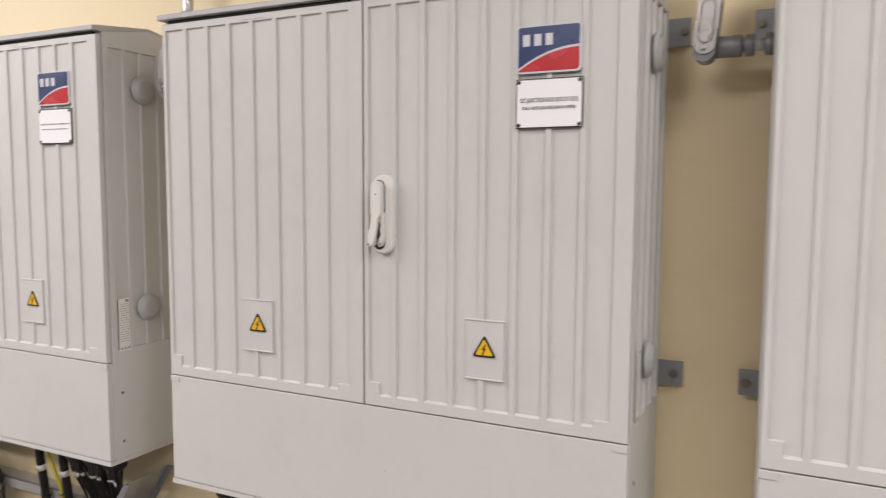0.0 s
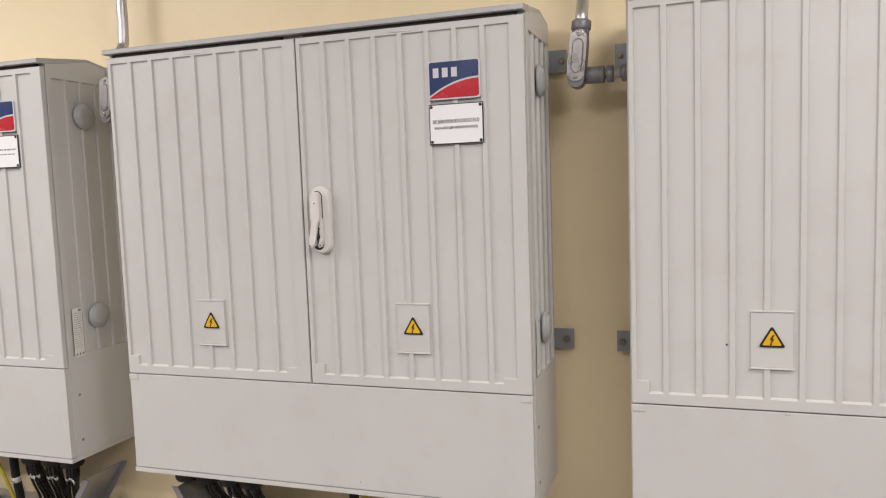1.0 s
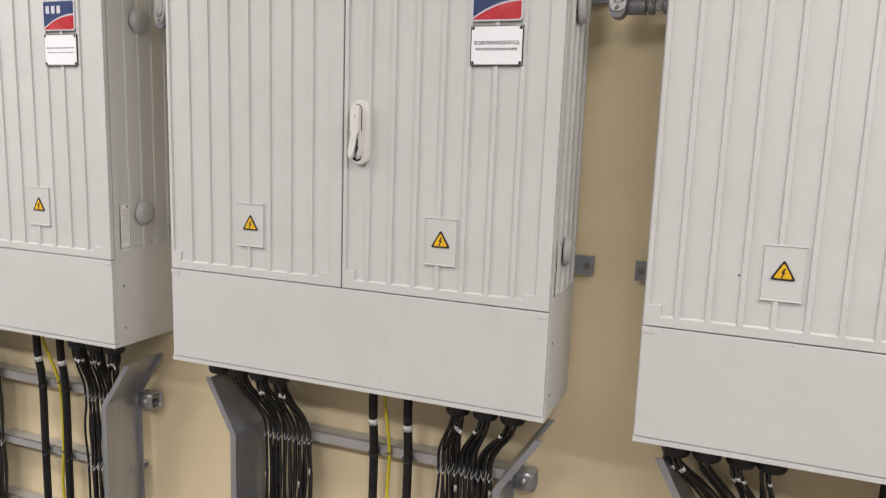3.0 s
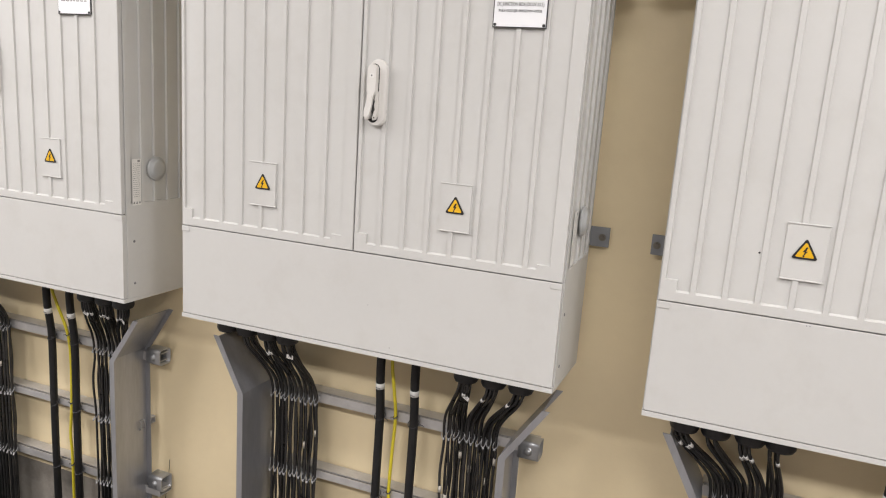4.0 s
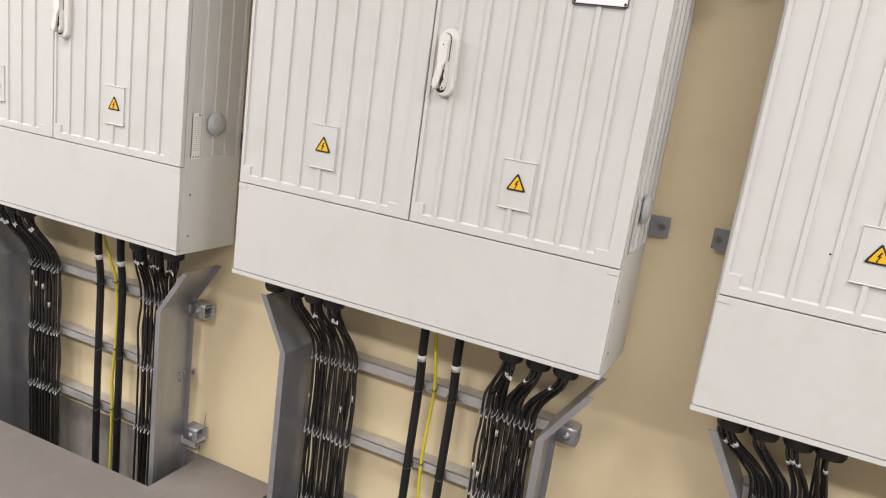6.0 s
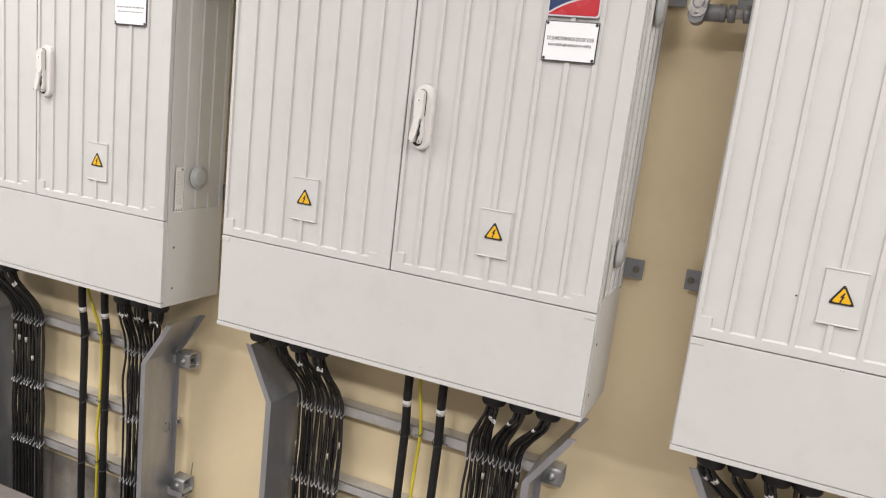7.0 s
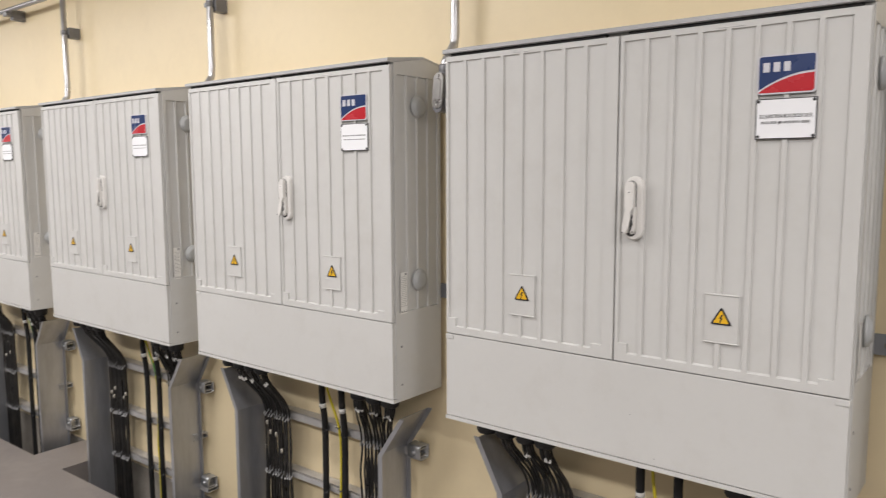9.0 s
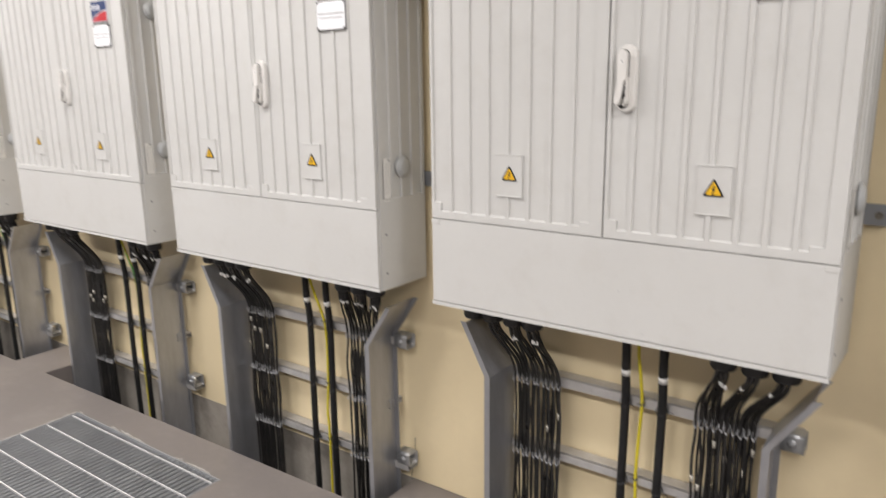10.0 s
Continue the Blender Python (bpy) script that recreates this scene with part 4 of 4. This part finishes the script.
# ---- floor gratings ----
for gx0, gx1 in GRATES:
    g = thing("floor_grating", "steel bar grating set flush in the floor", "grating", "floor gratings", at=(0, 0, GROUND))
    bm = bmesh.new()
    n = 38
    for i in range(n):
        x = gx0 + 0.012 + (gx1 - gx0 - 0.024) * i / (n - 1)
        box(bm, x - 0.0035, x + 0.0035, GY0 + 0.004, GY1 - 0.004, -0.034, -0.004)
    tagged(part("bearing_bar", bm, GRATE, g, "narrow steel bearing bar field"), kind="stuff")
    for i in range(8):
        y = GY1 - 0.034 - 0.118 * i
        bm = bmesh.new()
        box(bm, gx0 + 0.008, gx1 - 0.008, y - 0.0026, y + 0.0026, -0.010, 0.0, chamfer=0.001)
        part("cross_bar", bm, WORN, g, "bright worn cross bar")
    for a, b, c, d in ((gx0, gx1, GY1 - 0.006, GY1 - 0.001), (gx0, gx1, GY0 + 0.001, GY0 + 0.006), (gx0 + 0.001, gx0 + 0.006, GY0 + 0.007, GY1 - 0.007), (gx1 - 0.006, gx1 - 0.001, GY0 + 0.007, GY1 - 0.007)):
        bm = bmesh.new()
        box(bm, a, b, c, d, -0.036, 0.0015)
        part("edge_angle", bm, GRATE, g, "worn steel edge angle")

# pale mortar smeared round the grating frames
rnd = random.Random(9)
for gx0, gx1 in GRATES:
    bm = bmesh.new()
    for side in range(3):
        for i in range(190):
            u = rnd.random()
            if side == 0:
                cx, cy = gx0 + (gx1 - gx0) * u, GY1 + abs(rnd.gauss(0, 0.0045)) + 0.001
            else:
                cx, cy = (gx0 - 0.001 - abs(rnd.gauss(0, 0.0055)), 0) if side == 1 else (gx1 + 0.001 + abs(rnd.gauss(0, 0.0055)), 0)
                cy = GY0 + (GY1 - GY0) * u
            if noise.noise((cx * 5, cy * 5, 1.7)) < -0.08:
                continue
            r = rnd.uniform(0.0015, 0.0055)
            m = rnd.randint(6, 9)
            pts = []
            for k in range(m):
                a = 2 * math.pi * k / m
                q = r * rnd.uniform(0.6, 1.25)
                x = cx + q * math.cos(a) * (2.0 if side == 0 else 1)
                y = cy + q * math.sin(a) * (1 if side == 0 else 2.0)
                y = max(y, GY1 + 0.001) if side == 0 else y
                x = x if side == 0 else (min(x, gx0 - 0.001) if side == 1 else max(x, gx1 + 0.001))
                pts.append((x, y))
            prism(bm, pts, "z", -0.001, 0.0012 + 0.0012 * rnd.random())
    solid("mortar_smear", bm, MORTAR, "pale mortar smeared round the floor grating", "mortar", "mortar smears", "stuff").location.z = GROUND
